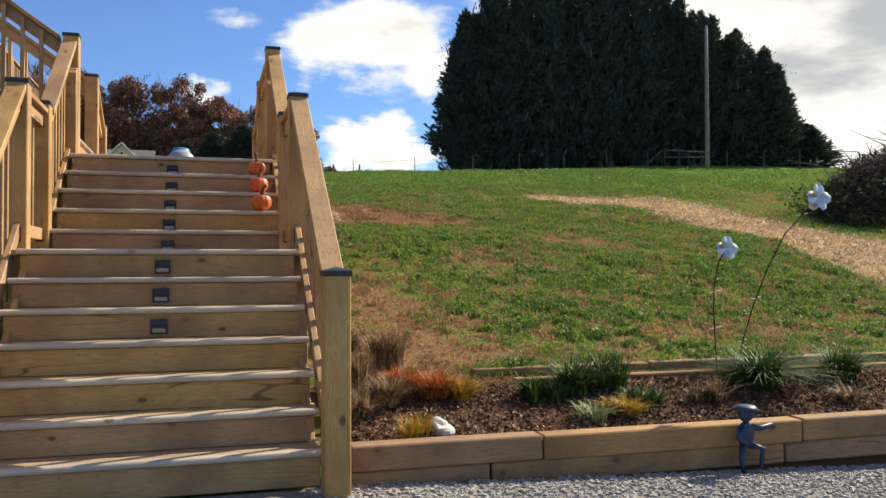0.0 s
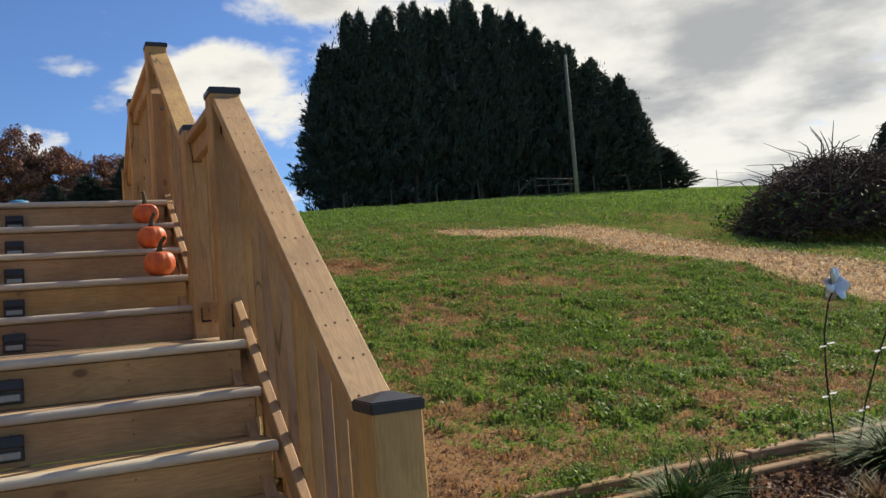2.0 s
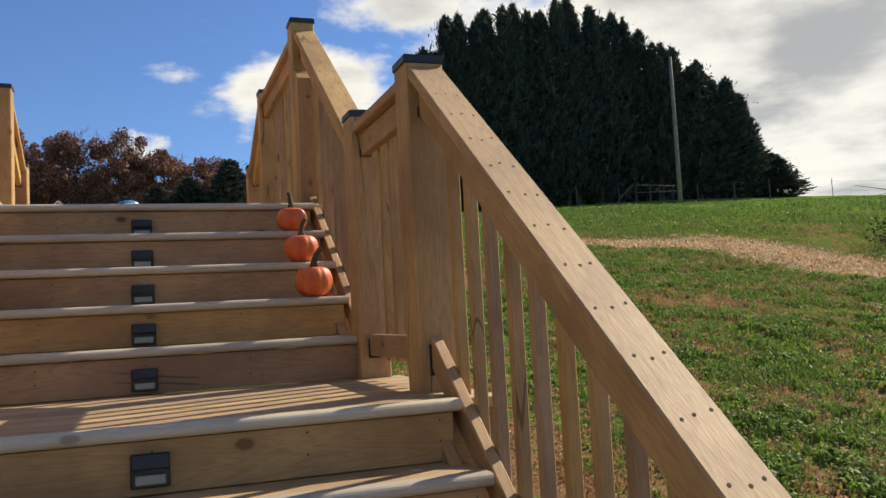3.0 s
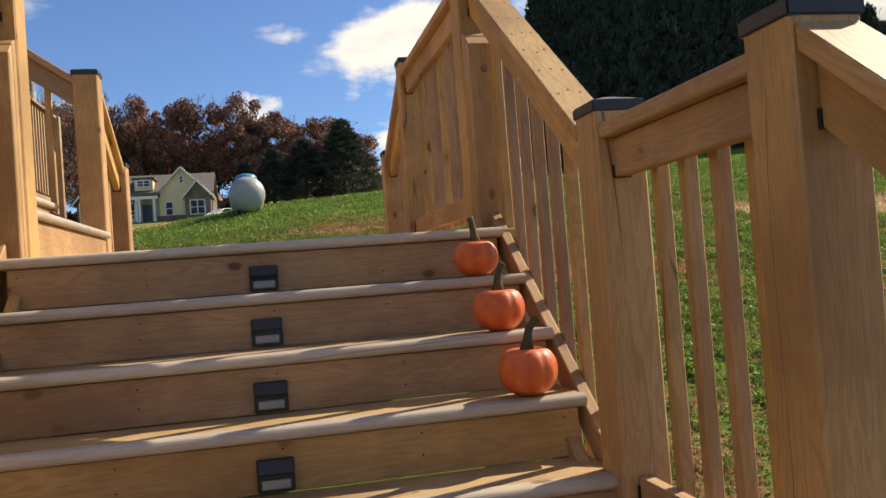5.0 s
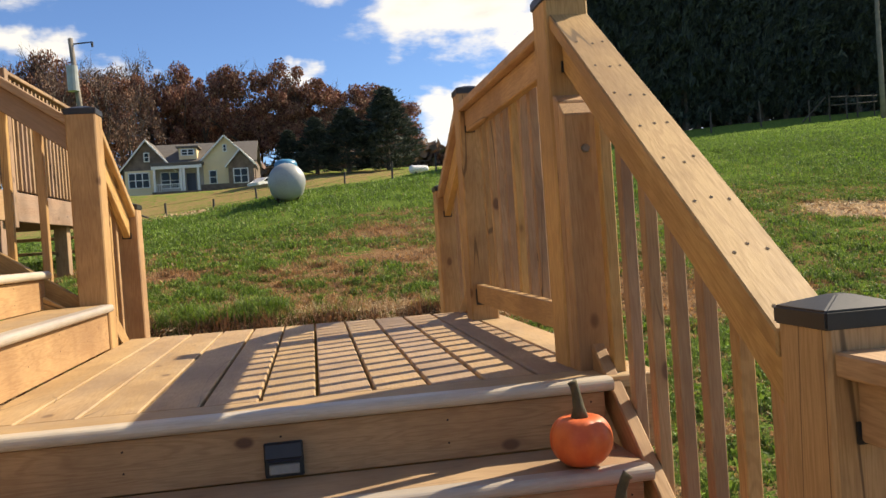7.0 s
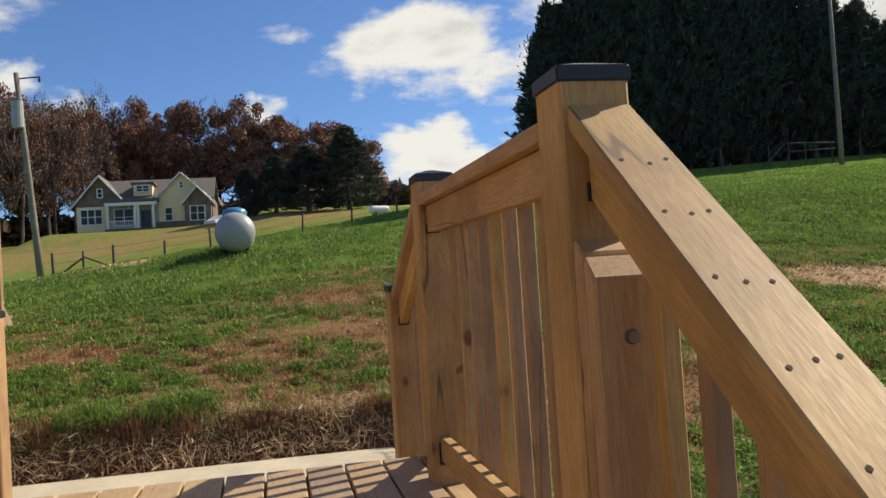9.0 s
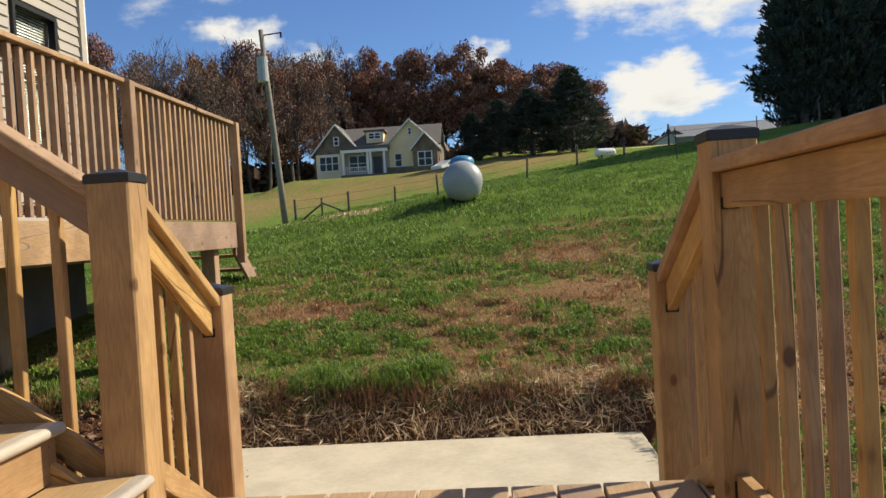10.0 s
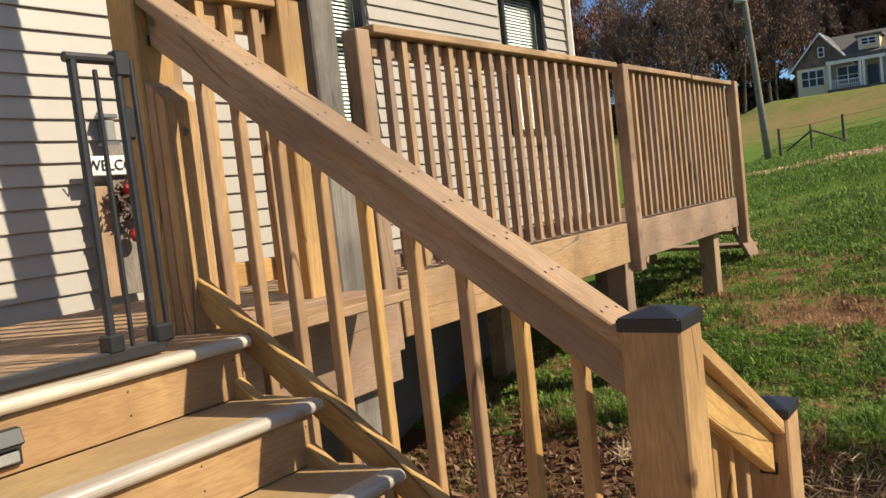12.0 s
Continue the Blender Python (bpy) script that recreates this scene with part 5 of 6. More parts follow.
wbox("plaque", sign, (-4.66, 6.26, 3.885), (0.02, 0.30, 0.095), WHITEP, 0.004)
txt = bpy.data.curves.new("plaque_text", "FONT")
txt.body, txt.size, txt.extrude, txt.align_x, txt.align_y = "WELCOME", 0.072, 0.0015, "CENTER", "CENTER"
txt.materials.append(BLACK)
tob = new("lettering", txt)
tob.parent = sign
tob.location = Vector((-4.646, 6.26, 3.885)) - sign.location
tob.rotation_euler = (radians(90), 0, radians(90))
bm = bmesh.new()
r_ = random.Random(2)
for i in range(220):
    a = r_.uniform(0, 6.283)
    p = Vector((r_.uniform(0, 0.05), 0.075 * math.cos(a) + r_.gauss(0, 0.02), 0.085 * math.sin(a) + r_.gauss(0, 0.02)))
    d = Vector((r_.gauss(0, 1), r_.gauss(0, 1), r_.gauss(0, 1))).normalized() * 0.03
    s = d.cross(Vector((1, 0.3, 0.2))).normalized() * 0.008
    bm.faces.new([bm.verts.new(p - d), bm.verts.new(p + s), bm.verts.new(p + d), bm.verts.new(p - s)])
part("wreath", bm, TWIG, sign, "dark twig wreath", (0.02, 0.03, 0.46))
for dz, sz in ((0.55, 0.05), (0.32, 0.035)):
    bm = bmesh.new()
    bmesh.ops.create_icosphere(bm, subdivisions=2, radius=sz)
    for v in bm.verts:
        v.co *= 1 + 0.3 * noise.noise(v.co * 40)
    part("red_bow", bm, RED, sign, "red ribbon bow", (0.05, 0.02, dz - 0.03))
lan = thing("porch_lantern", (-4.74, 6.27, 4.0), "small glass and metal wall lantern", "lantern")
wbox("frame", lan, (-4.72, 6.27, 4.13), (0.08, 0.08, 0.02), BOLT, 0.004)
wbox("glass", lan, (-4.72, 6.27, 4.06), (0.06, 0.06, 0.11), LENS, 0.01)
wbox("base", lan, (-4.72, 6.27, 3.995), (0.08, 0.08, 0.02), BOLT, 0.004)
wbox("bracket", lan, (-4.765, 6.27, 4.10), (0.03, 0.03, 0.12), BOLT, 0.004)

# ---- trees ----
def cards(n_, place, size, seed, flat=0.5, slim=1.0):
    """Many small folded leaf sprays; place(g, n) gives points and the way each spray points."""
    g = np.random.default_rng(seed)
    p, d = place(g, n_)
    d = d + g.normal(0, flat, d.shape)
    d /= np.linalg.norm(d, axis=1)[:, None]
    s = np.cross(d, g.normal(0, 1, d.shape))
    s /= np.linalg.norm(s, axis=1)[:, None]
    l = size * g.uniform(0.5, 1.4, n_)[:, None]
    w_ = l * g.uniform(0.3, 0.6, n_)[:, None] * slim
    q = np.stack([p - d * l * 0.5, p + s * w_, p + d * l, p - s * w_], 1)
    return q.reshape(-1, 3)


def spray_mesh(name, q, mat):
    me = bpy.data.meshes.new(name)
    me.from_pydata(q.tolist(), [], np.arange(len(q)).reshape(-1, 4).tolist())
    me.materials.append(mat)
    return me


def cedar_mesh(tall, wide, n_, seed, size):
    """A ragged evergreen: sprays along many limbs of uneven length, and upright leaders that stand out of the crown."""
    g0 = np.random.default_rng(seed + 500)
    m, m2 = 240, 46
    lh = g0.random(m) ** 0.9
    la = g0.uniform(0, 6.283, m)
    outline = lambda h: np.minimum(1.0, (1 - h) ** 0.8 * 1.25) * np.clip(0.62 + h * 1.8, 0, 1)
    ll = wide * (outline(lh) * g0.uniform(0.68, 1.0, m) + 0.01)
    sh = 1 - 0.85 * g0.random(m2) ** 1.5
    sa = g0.uniform(0, 6.283, m2)
    sr = wide * outline(sh) * g0.uniform(0.4, 1.0, m2) * 0.9
    st = g0.uniform(0.05, 0.11, m2)
    sh[0], sr[0], st[0] = 0.93, 0.0, 0.11
    def place(g, n):
        k = g.integers(0, m, n)
        t = g.random(n) ** 0.45
        r = ll[k] * t
        thin = 0.05 * (1.15 - t)
        a = la[k]
        z = lh[k] * 0.94 + 0.045 * t ** 2 + g.normal(0, 0.30, n) * thin
        side = g.normal(0, 1.3, n) * thin * wide / 0.32
        p = np.stack([r * np.cos(a) - side * np.sin(a), r * np.sin(a) + side * np.cos(a), np.clip(z, 0, 1.0) * tall], -1)
        d = np.stack([0.9 * np.cos(a), 0.9 * np.sin(a), 0.55 + 0 * a], -1)
        up_ = g.random(n) < 0.24
        k2 = g.integers(0, m2, n)
        t2 = g.random(n) ** 1.3
        b = g.uniform(0, 6.283, n)
        rr_ = wide * 0.11 * (1.02 - t2) * g.random(n) ** 0.5
        q = np.stack([sr[k2] * np.cos(sa[k2]) + rr_ * np.cos(b), sr[k2] * np.sin(sa[k2]) + rr_ * np.sin(b), (sh[k2] * 0.93 - 0.04 + st[k2] * t2) * tall], -1)
        e_ = np.stack([0.3 * np.cos(b), 0.3 * np.sin(b), 1.0 + 0 * b], -1)
        return np.where(up_[:, None], q, p), np.where(up_[:, None], e_, d)
    return spray_mesh("foliage", cards(n_, place, size, seed, 0.5, 0.36), CEDAR)


def trunk_part(e, tall, r0, mat, limbs=0, seed=1, spread=0.5, name="trunk"):
    r_ = random.Random(seed)
    bm = bmesh.new()
    tube(bm, [(0, 0, -0.3), (r_.gauss(0, 0.1), r_.gauss(0, 0.1), tall * 0.4), (r_.gauss(0, 0.3), r_.gauss(0, 0.3), tall * 0.85)], [r0, r0 * 0.7, r0 * 0.2], 7)
    def grow(p, d, l, r, k):
        q = p + d * l
        tube(bm, [p, (p + q) / 2 + Vector((r_.gauss(0, 0.05), r_.gauss(0, 0.05), 0.04)) * l, q], [r, r * 0.75, r * 0.45], 4)
        if k:
            for _ in range(3):
                nd = (d + Vector((r_.gauss(0, 0.55), r_.gauss(0, 0.55), r_.gauss(0.15, 0.35)))).normalized()
                grow(p + d * l * r_.uniform(0.5, 1), nd, l * r_.uniform(0.5, 0.75), r * 0.5, k - 1)
    for i in range(limbs):
        a = r_.uniform(0, 6.283)
        h = tall * r_.uniform(0.28, 0.75)
        grow(Vector((0, 0, h)), Vector((math.cos(a) * spread, math.sin(a) * spread, 0.75)).normalized(), tall * r_.uniform(0.16, 0.3), r0 * 0.35, 3)
    part(name, bm, mat, e)


CED = [cedar_mesh(1.0, 0.32, 17000, 40 + i, 0.028) for i in range(4)]


def cedar(x, y, tall, wide, k, label, group):
    e = thing("cedar_tree", (x, y, ground_z(x, y) - 0.2), label, "cedar tree", group)
    bm = bmesh.new()
    tube(bm, [(0, 0, -0.2), (0, 0, tall * 0.7)], [0.25, 0.06], 6)
    part("trunk", bm, BARKM, e)
    o = link("foliage", CED[k % 4], e, (0, 0, 0.25))
    o.scale = (wide / 0.32, wide / 0.32, tall)
    o.rotation_euler = (0, 0, k * 1.3)
    return e


r_ = random.Random(21)
for i in range(30):
    x = 17.0 + 29.3 * i / 29
    top = float(np.interp(x, [16.5, 18.5, 20.4, 23.5, 29.8, 36.2, 39.0, 42.1, 44.0, 46.0, 48], [18.6, 20.6, 21.6, 22.2, 23.6, 21.0, 19.2, 17.0, 14.6, 11.4, 9.0]))
    for row in range(2):
        y = 51.5 + row * 3.5 + r_.uniform(-0.6, 0.6)
        xx = x + row * 0.4 + r_.uniform(-0.2, 0.2)
        cedar(xx, y, top - ground_z(xx, y) + 0.2 + r_.uniform(-1.1, 0.5) - row * 1.2, 2.5 + r_.uniform(-0.3, 0.6), i * 2 + row + (i % 4), "tall dense dark cedar in a long row", "dark cedars in the row")
cedar(68.5, 42, 13.0, 5.0, 5, "dark evergreen beyond the brush pile", "dark evergreens")
cedar(59.0, 41, 5.0, 2.5, 2, "dark evergreen beyond the brush pile", "dark evergreens")
for i, (x, y, t, wd) in enumerate(((7.2, 82, 8.0, 4.4), (3.4, 83, 6.4, 3.9), (0.4, 85, 5.6, 3.2), (-2.3, 86, 4.9, 2.6))):
    cedar(x, y, t, wd, i, "dark evergreen beside the far yard", "dark evergreens")


def crown_mesh(seed, mat, n_, size):
    """A broad uneven crown, one metre tall and wide, of many clumps with gaps."""
    g0 = np.random.default_rng(seed)
    m = 44
    c = g0.normal(0, 1, (m, 3))
    c /= np.linalg.norm(c, axis=1)[:, None]
    c = c * (0.40 * g0.random(m) ** 0.33)[:, None] + (0, 0, 0.62)
    c[:, 2] = np.clip(c[:, 2], 0.30, 1.0)
    rad = g0.uniform(0.06, 0.13, m)
    def place(g, n):
        k = g.integers(0, m, n)
        v = g.normal(0, 1, (n, 3))
        v /= np.linalg.norm(v, axis=1)[:, None]
        return c[k] + v * (rad[k] * g.random(n) ** 0.35)[:, None] * (1, 1, 0.75), v
    return spray_mesh("crown", cards(n_, place, size, seed, 0.9), mat)


def trunk_mesh(seed):
    e = new("trunk_maker")
    trunk_part(e, 1.0, 0.022, BARKM, 10, seed, 0.55)
    o = e.children[0]
    me = o.data
    bpy.data.objects.remove(o)
    bpy.data.objects.remove(e)
    return me


CROWNS = [crown_mesh(60 + i, AUTUMN, 13000, 0.017) for i in range(4)]
THIN = [crown_mesh(80 + i, BARE, 4200, 0.013) for i in range(3)]
TRUNKS = [trunk_mesh(7 + i) for i in range(4)]


def oak(x, y, tall, wide, k, thin, label):
    e = thing("oak_tree", (x, y, ground_z(x, y) - 0.3), label, "autumn tree", "bare autumn trees" if thin else "russet autumn trees")
    for nm, me in (("trunk", TRUNKS[k % 4]), ("crown", (THIN if thin else CROWNS)[k % (3 if thin else 4)])):
        o = link(nm, me, e, (0, 0, 0))
        o.scale = (wide, wide, tall)
        o.rotation_euler = (0, 0, k * 2.1)


r_ = random.Random(33)
k = 0
for x, top in ((11.5, 22.5), (7.5, 25.0), (3.6, 26.3), (-0.5, 25.2), (-4.7, 28.2), (-9.4, 28.0), (-13.5, 28.2), (-17.2, 29.0), (-20.5, 28.4)):
    for row in range(2):
        xx, y = x + r_.uniform(-1.2, 1.2) + row * 1.6, 122 + row * 8
        oak(xx, y, (top - ground_z(xx, y)) * (1.05 - 0.17 * row) * r_.uniform(0.9, 1.03), 11 + r_.uniform(-2.0, 2), k, False, "tall russet-leaved tree in the wood")
        k += 1
for x in range(-80, -20, 4):
    for row in range(3):
        xx, y = x + r_.uniform(-2, 2), 110 + row * 8 - (x + 20) * -0.15
        oak(xx, y, 18.5 + r_.uniform(-3, 2.5), 10 + r_.uniform(-2, 3), k, k % 3 != 0, "tall half-bare tree in the wood" if k % 3 else "tall russet-leaved tree in the wood")
        k += 1
for x, y, t in ((-25, 124, 17.5), (-29, 126, 18), (-33, 124, 17), (-38, 128, 18)):
    oak(x, y, t + 1.5, 11, k, True, "tall half-bare tree in the wood")
    k += 1
for x, y, t in ((-27, 100, 16.5), (-33, 97, 17), (-30, 92, 14), (-38, 95, 17), (-24, 104, 17), (-21, 106, 15)):
    oak(x, y, t, 9, k, True, "tall half-bare tree in the wood")
    k += 1
for x, y, t, wd in ((-44, 90, 15, 3.5), (-48, 92, 13, 3.5), (-56, 90, 14, 4), (-29.5, 118, 15, 4)):
    cedar(x, y, t, wd, k, "green pine among bare trees", "dark evergreens")
    k += 1
# low far hills of woodland
bmw = bmesh.new()
g_ = np.random.default_rng(9)
def ridge(name, y, x0, x1, base_, tall, step, n_, mat, label):
    def place(g, n):
        x = g.uniform(x0, x1, n)
        t = 1 - g.random(n) ** 1.6
        h = tall * (0.75 + 0.15 * np.sin(x * 0.11) + 0.12 * np.sin(x * 0.53 + 1))
        z = height(x, np.full(n, y)) + base_ + h * t
        return np.stack([x, y + g.uniform(-step, step, n), z], -1), g.normal(0, 1, (n, 3))
    ob = new(name, spray_mesh(name, cards(n_, place, 1.0, 17 + int(y), 1.0), mat))
    return tagged(ob, label, "woodland", kind="stuff")


ridge("far_wood", 190, -160, 90, -2, 9, 10, 26000, BARE, "distant leafless woodland on the ridge")
ridge("undergrowth", 118, -100, 20, -1, 4.5, 6, 16000, BARE, "tangled undergrowth below the wood")
ridge("bright_wood", 240, 40, 260, -4, 7, 12, 9000, BARE, "distant leafless woodland on the ridge")

# ---- far house, car and barn ----
def gable_roof(bm, x0, x1, y0, y1, ze, zr, along, over=0.4, th=0.18):
    """A gable roof with its ridge along x or y."""
    if along == "x":
        ym = (y0 + y1) / 2
        for a, b in ((y0 - over, ym), (y1 + over, ym)):
            drop = (zr - ze) / abs(ym - (y0 if a < ym else y1)) * over
            pts = [(x0 - over, a, ze - drop), (x1 + over, a, ze - drop), (x1 + over, b, zr), (x0 - over, b, zr)]
            ring_mesh(bm, [[Vector(p) for p in pts], [Vector(p) + Vector((0, 0, th)) for p in pts]])
    else:
        xm = (x0 + x1) / 2
        for a, b in ((x0 - over, xm), (x1 + over, xm)):
            drop = (zr - ze) / abs(xm - (x0 if a < xm else x1)) * over
            pts = [(a, y0 - over, ze - drop), (a, y1 + over, ze - drop), (b, y1 + over, zr), (b, y0 - over, zr)]
            ring_mesh(bm, [[Vector(p) for p in pts], [Vector(p) + Vector((0, 0, th)) for p in pts]])
    bmesh.ops.recalc_face_normals(bm, faces=bm.faces)


def prism_front(bm, x0, x1, y0, y1, z0, ze, zr):
    """Walls with a gable at the front and the back."""
    xm = (x0 + x1) / 2
    f = [(x0, z0), (x1, z0), (x1, ze), (xm, zr), (x0, ze)]
    ring_mesh(bm, [[Vector((x, y0, z)) for x, z in f], [Vector((x, y1, z)) for x, z in f]])
    bmesh.ops.recalc_face_normals(bm, faces=bm.faces)


DARKROOF = ROOFM
hs = thing("house", (-12.5, 98, 9.0), "yellow and stone country house with grey gabled roofs", "house")
HO = hs.location
def hpart(name, fn, mat, label=""):
    bm = bmesh.new()
    fn(bm)
    bmesh.ops.translate(bm, vec=-HO, verts=bm.verts)
    return part(name, bm, mat, hs, label)
hpart("main_wall", lambda b: add_box(b, (-12.5, 100, 10.8), (12.6, 9, 3.6)), STONE)
hpart("main_roof", lambda b: gable_roof(b, -18.6, -6.4, 95.6, 104.5, 12.5, 15.0, "x"), DARKROOF, "grey shingle main roof")
hpart("stone_gable", lambda b: prism_front(b, -20.1, -14.9, 95.0, 100, 8.6, 12.0, 15.0), STONE, "dark shingled front gable")
hpart("gable_roof", lambda b: gable_roof(b, -20.1, -14.9, 95.0, 100, 12.05, 15.05, "y", 0.35), DARKROOF)
hpart("bay_wall", lambda b: add_box(b, (-18.3, 94.7, 10.4), (2.9, 0.7, 2.9)), YELLOW, "cream bay front")
hpart("yellow_gable", lambda b: prism_front(b, -12.0, -6.6, 95.0, 100, 8.8, 12.5, 15.1), YELLOW, "pale yellow sided gable")
hpart("gable_roof", lambda b: gable_roof(b, -12.0, -6.6, 95.0, 100, 12.5, 15.15, "y", 0.3), DARKROOF)
hpart("small_gable", lambda b: prism_front(b, -9.0, -6.3, 94.2, 99, 9.0, 12.0, 13.5), STONE, "stone-faced lower gable")
hpart("gable_roof", lambda b: gable_roof(b, -9.0, -6.3, 94.2, 99, 12.0, 13.55, "y", 0.25), DARKROOF)
hpart("stone_base", lambda b: add_box(b, (-10.5, 94.93, 9.5), (3.0, 0.15, 1.1)), STONE)
hpart("porch_roof", lambda b: add_box(b, (-14.3, 94.6, 12.3), (5.4, 2.2, 0.35)), DARKROOF)
hpart("porch_beam", lambda b: add_box(b, (-14.3, 93.6, 12.0), (5.2, 0.2, 0.4)), WHITEP, "white porch beam")
hpart("porch_floor", lambda b: add_box(b, (-14.3, 94.4, 9.1), (5.2, 1.9, 0.6)), STONE)
for x in (-16.6, -13.9, -13.6, -12.1):
    hpart("porch_column", lambda b: add_box(b, (x, 93.6, 10.6), (0.22, 0.22, 2.6)), WHITEP, "white porch column")
hpart("porch_rail", lambda b: [add_box(b, (-15.25, 93.6, 10.2), (2.4, 0.06, 0.08))] + [add_box(b, (-16.4 + 0.2 * i, 93.6, 9.8), (0.05, 0.05, 0.8)) for i in range(12)], WHITEP, "white porch railing")
hpart("porch_shade_wall", lambda b: add_box(b, (-14.3, 95.0, 10.7), (5.2, 0.1, 2.8)), BACK)
hpart("dormer", lambda b: prism_front(b, -14.3, -12.4, 96.0, 99, 13.0, 14.2, 14.25), YELLOW, "small cream dormer")
hpart("dormer_roof", lambda b: add_box(b, (-13.35, 97.4, 14.35), (2.4, 3.2, 0.18)), DARKROOF)
def trim_line(name, pts):
    def fn(b):
        for p, q in zip(pts, pts[1:]):
            p, q = Vector(p), Vector(q)
            tube(b, [p, q], 0.10, 4)
    hpart(name, fn, WHITEP, "white gable trim")
trim_line("gable_trim", [(-20.6, 94.55, 11.5), (-17.5, 94.55, 15.1), (-14.5, 94.55, 11.6)])
trim_line("gable_trim", [(-12.35, 94.6, 12.15), (-9.3, 94.6, 15.2), (-6.2, 94.6, 12.15)])
trim_line("gable_trim", [(-9.3, 93.85, 11.7), (-7.65, 93.85, 13.6), (-5.95, 93.85, 11.7)])
def house_window(x, y, z, wd, hg, n_, label="white-framed house window"):
    e = hpart("window", lambda b: add_box(b, (x, y, z), (wd + 0.12, 0.1, hg + 0.12), None, 0.0), WHITEP, label)
    for i in range(n_):
        for j in (-1, 1):
            bm = bmesh.new()
            add_box(bm, (0, 0, 0), (wd / n_ - 0.12, 0.05, hg / 2 - 0.08))
            part("pane", bm, GLASS, e, "dark window pane", Vector((x - wd / 2 + wd * (i + 0.5) / n_, y - 0.06, z + j * hg / 4)) - HO)
house_window(-18.3, 94.3, 10.8, 2.1, 1.55, 3)
house_window(-7.7, 94.15, 10.75, 1.5, 1.5, 2)
house_window(-10.7, 94.93, 10.8, 0.75, 1.4, 1)
house_window(-15.2, 94.9, 10.7, 1.9, 1.7, 2)
house_window(-17.5, 94.93, 13.3, 0.5, 0.9, 1)
house_window(-9.3, 94.93, 13.9, 0.35, 0.7, 1)
house_window(-13.35, 95.93, 13.75, 1.3, 0.6, 2)
hpart("front_door", lambda b: add_box(b, (-13.0, 94.9, 10.3), (0.95, 0.08, 2.1)), plain("dark_front_door", (0.03, 0.035, 0.05), 0.4), "dark front door")

car = thing("car", (-5.0, 94.5, ground_z(-5.0, 94.5)), "white parked car in front of the house", "car")
bm = bmesh.new()
prof = [(-2.2, 0.35), (-2.25, 0.8), (-1.5, 0.95), (-0.8, 1.42), (0.6, 1.45), (1.5, 0.98), (2.2, 0.85), (2.3, 0.4)]
ring_mesh(bm, [[Vector((x, yy, z)) for x, z in prof] for yy in (-0.85, 0.85)])
bmesh.ops.bevel(bm, geom=bm.edges[:], offset=0.06, segments=2, affect="EDGES")
part("body", bm, CARP, car)
bm = bmesh.new()
ring_mesh(bm, [[Vector((x, yy, z)) for x, z in ((-1.3, 0.98), (-0.75, 1.36), (0.55, 1.38), (1.25, 1.0))] for yy in (-0.87, 0.87)])
part("side_window", bm, GLASS, car, "dark side glass")
for x in (-1.4, 1.45):
    for y in (-0.82, 0.82):
        bm = bmesh.new()
        bmesh.ops.create_cone(bm, cap_ends=True, segments=16, radius1=0.33, radius2=0.33, depth=0.2, matrix=Matrix.Rotation(radians(90), 4, "X"))
        part("wheel", bm, RUBBER, car, "black tyre", (x, y, 0.33))
car.rotation_euler = (0, 0, radians(48))

barn = thing("barn", (31.2, 122, 11.3), "long low barn with a grey roof", "barn")
bm = bmesh.new()
add_box(bm, (0, 0, 0.1), (13, 8, 4.0))
part("barn_wall", bm, plain("grey_barn_boards", (0.3, 0.29, 0.27), 0.8, 0, 0.2, 1.0), barn)
bm = bmesh.new()
gable_roof(bm, -6.5, 6.5, -4, 4, 2.1, 3.9, "x", 0.4)
part("barn_roof", bm, plain("pale_metal_roof", (0.22, 0.22, 0.22), 0.5), barn, "grey metal roof")
bm = bmesh.new()
add_box(bm, (8.5, 0, 0.4), (3.9, 6, 2.4))
part("lean_to", bm, WHITEP, barn, "white lean-to")
shed = thing("shed", (24.5, 122, 10.6), "small pale farmhouse far behind the crest", "shed")
bm = bmesh.new()
prism_front(bm, -2.5, 2.5, -3, 4, -1, 2.4, 3.6)
part("shed_wall", bm, WHITEP, shed)
bm = bmesh.new()
gable_roof(bm, -2.5, 2.5, -3, 4, 2.4, 3.7, "y", 0.4)
part("shed_roof", bm, DARKROOF, shed)
# ---- grass ----
def patchy(x, y, cell, seed):
    """Smooth random numbers from 0 to 1 over the plan, with lumps of that size in metres."""
    table = np.random.default_rng(seed).random((256, 256))
    u, v = np.asarray(x) / cell + 64, np.asarray(y) / cell + 64
    i, j = np.floor(u).astype(int), np.floor(v).astype(int)
    a, b = u - i, v - j
    a, b = a * a * (3 - 2 * a), b * b * (3 - 2 * b)
    at_ = lambda p, q: table[p % 256, q % 256]
    return (at_(i, j) * (1 - a) + at_(i + 1, j) * a) * (1 - b) + (at_(i, j + 1) * (1 - a) + at_(i + 1, j + 1) * a) * b


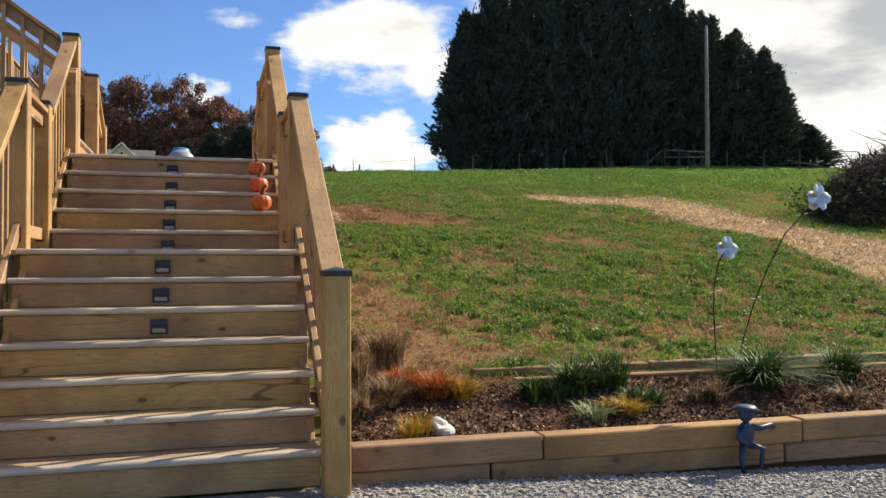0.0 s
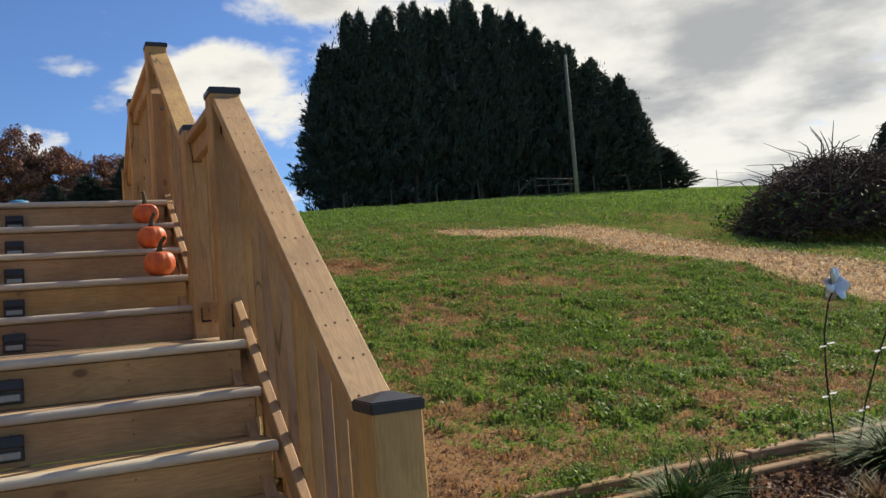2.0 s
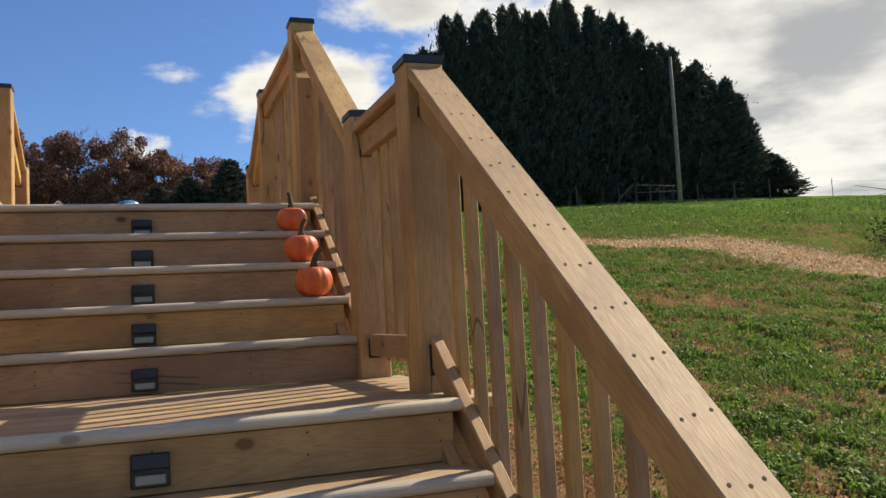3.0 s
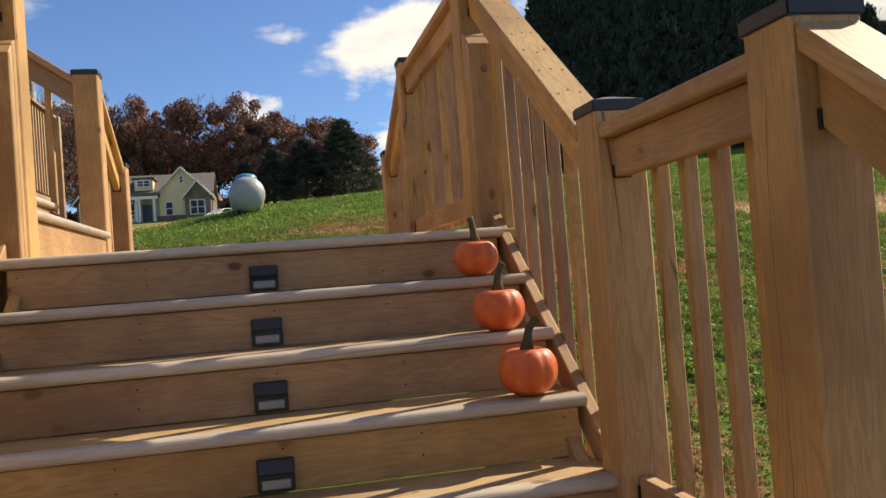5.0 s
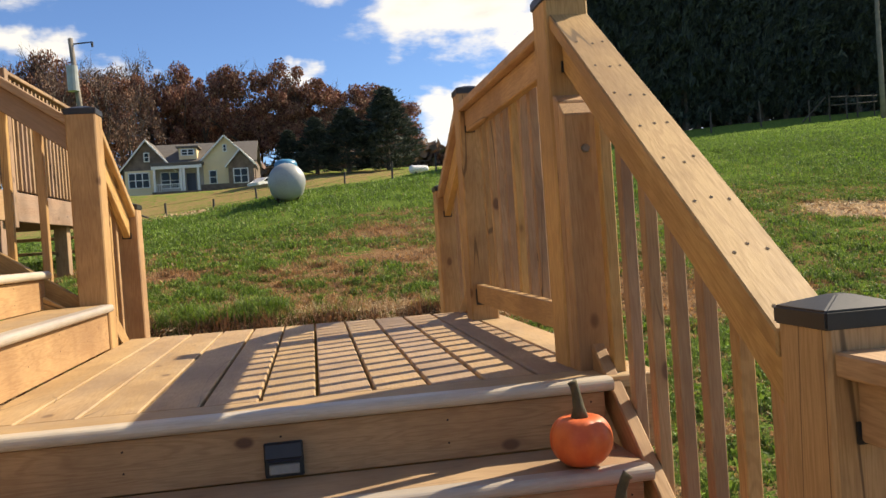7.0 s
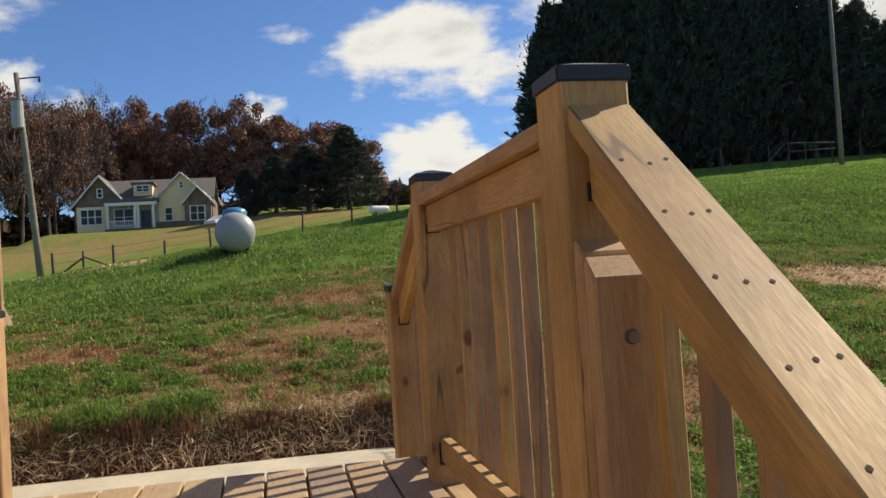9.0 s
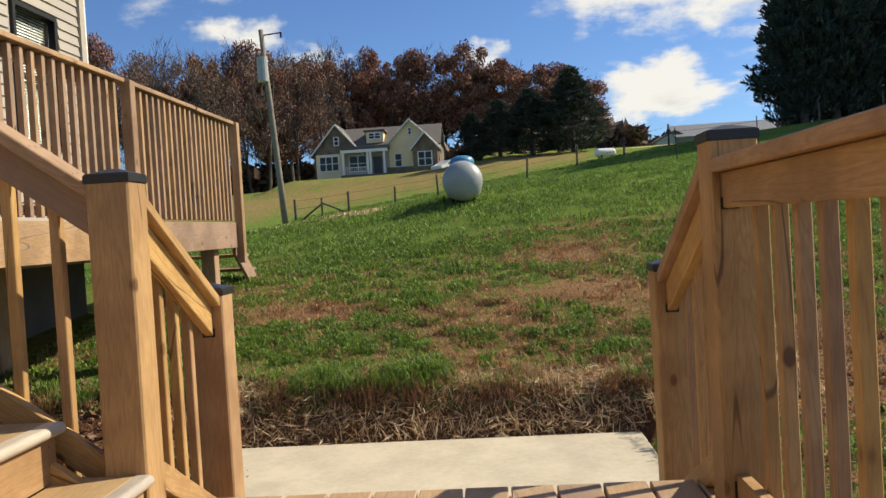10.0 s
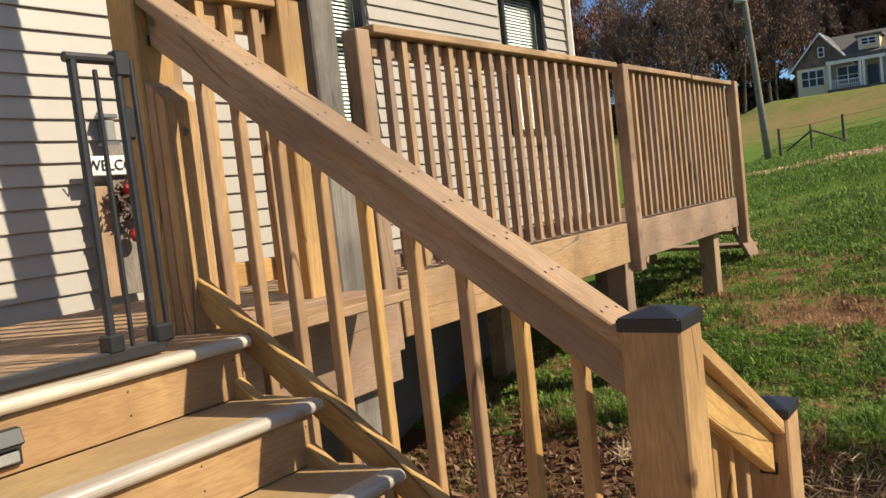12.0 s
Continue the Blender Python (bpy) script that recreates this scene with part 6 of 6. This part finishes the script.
def grass(name, n_, x0, x1, y0, y1, tall, wide, seed, dens, lump=0.16, bare=0.30):
    g = np.random.default_rng(seed)
    x, y = g.uniform(x0, x1, n_), g.uniform(y0, y1, n_)
    c = covers(x, y)
    f = 0.62 * patchy(x, y, lump, 5) + 0.38 * patchy(x, y, lump * 3.4, 6)
    f = f + 0.5 * (c[:, 0] - 0.7)
    ok = g.random(n_) < dens(x, y, c) * np.clip((f - bare) * 3.6, 0.12, 1)
    ok &= ~((x > -2.0) & (x < 0.36) & (y < 8.36))
    x, y, f = x[ok], y[ok], f[ok]
    n = len(x)
    z = height(x, y)
    a = g.uniform(0, 6.283, n)
    l = tall * g.uniform(0.4, 1.3, n) * np.clip(0.35 + 1.5 * f, 0.4, 1.7)
    ln = g.uniform(0.2, 1.0, n)
    w_ = wide * g.uniform(0.6, 1.3, n)
    s = np.stack([-np.sin(a), np.cos(a), 0 * a], -1) * w_[:, None]
    d = np.stack([np.cos(a), np.sin(a), 0 * a], -1)
    p = np.stack([x, y, z - 0.005], -1)
    upv = np.array([0, 0, 1.0])
    mid = p + d * (l * ln * 0.30)[:, None] + upv * (l * 0.6)[:, None]
    tip = p + d * (l * ln * 0.9)[:, None] + upv * (l * (1 - 0.4 * ln))[:, None]
    q = np.stack([p, mid + s, tip, mid - s], 1).reshape(-1, 3)
    me = bpy.data.meshes.new(name)
    me.from_pydata(q.tolist(), [], np.arange(n * 4).reshape(-1, 4).tolist())
    at = me.color_attributes.new("cover", "FLOAT_COLOR", "POINT")
    c = covers(x, y)
    c[:, 0] = np.clip(c[:, 0] + 0.9 * (f - 0.5), 0, 1)
    at.data.foreach_set("color", np.repeat(c, 4, 0).astype(np.float32).ravel())
    me.materials.append(BLADES)
    return tagged(new(name, me), "short patchy lawn grass", "grass", kind="stuff")


free = lambda x, y, c: np.where((c[:, 2] > 0.5) | (c[:, 1] > 0.5), 0.08, 1.0)
grass("lawn_grass", 330000, 0.25, 8.5, 1.36, 8.6, 0.042, 0.0042, 70, free)
grass("lawn_weeds", 230000, 0.25, 8.2, 1.4, 8.8, 0.052, 0.0105, 76, free, 0.13, 0.46)
grass("lawn_grass", 230000, -4.5, 9.0, 8.45, 14.5, 0.055, 0.006, 71, free)
grass("lawn_weeds", 90000, -4.5, 9.0, 8.8, 14.5, 0.06, 0.011, 80, free, 0.2, 0.46)
grass("near_grass", 90000, -3.6, 3.0, 8.5, 10.8, 0.055, 0.0036, 79, free)
grass("lawn_grass", 170000, -9.0, 14.0, 14.0, 30.0, 0.075, 0.011, 72, free, 0.35)
grass("bank_grass", 16000, -4.5, 0.6, 8.50, 8.9, 0.12, 0.0035, 73, lambda x, y, c: 1.0 + 0 * x)
grass("lawn_grass", 24000, -4.6, -1.9, 5.5, 8.45, 0.06, 0.006, 74, lambda x, y, c: 0.6 + 0 * x)
grass("lawn_grass", 60000, 8.0, 16.0, 1.5, 14.0, 0.06, 0.009, 75, free, 0.25)
far_fade = lambda x, y, c: free(x, y, c) * np.clip(1.25 - np.hypot(x - 12, y - 18) / 30, 0.15, 1)
grass("far_grass", 110000, 9.0, 46.0, 12.0, 46.0, 0.08, 0.024, 77, far_fade, 0.5)
grass("far_grass", 60000, -12.0, 12.0, 30.0, 52.0, 0.08, 0.024, 78, free, 0.5)
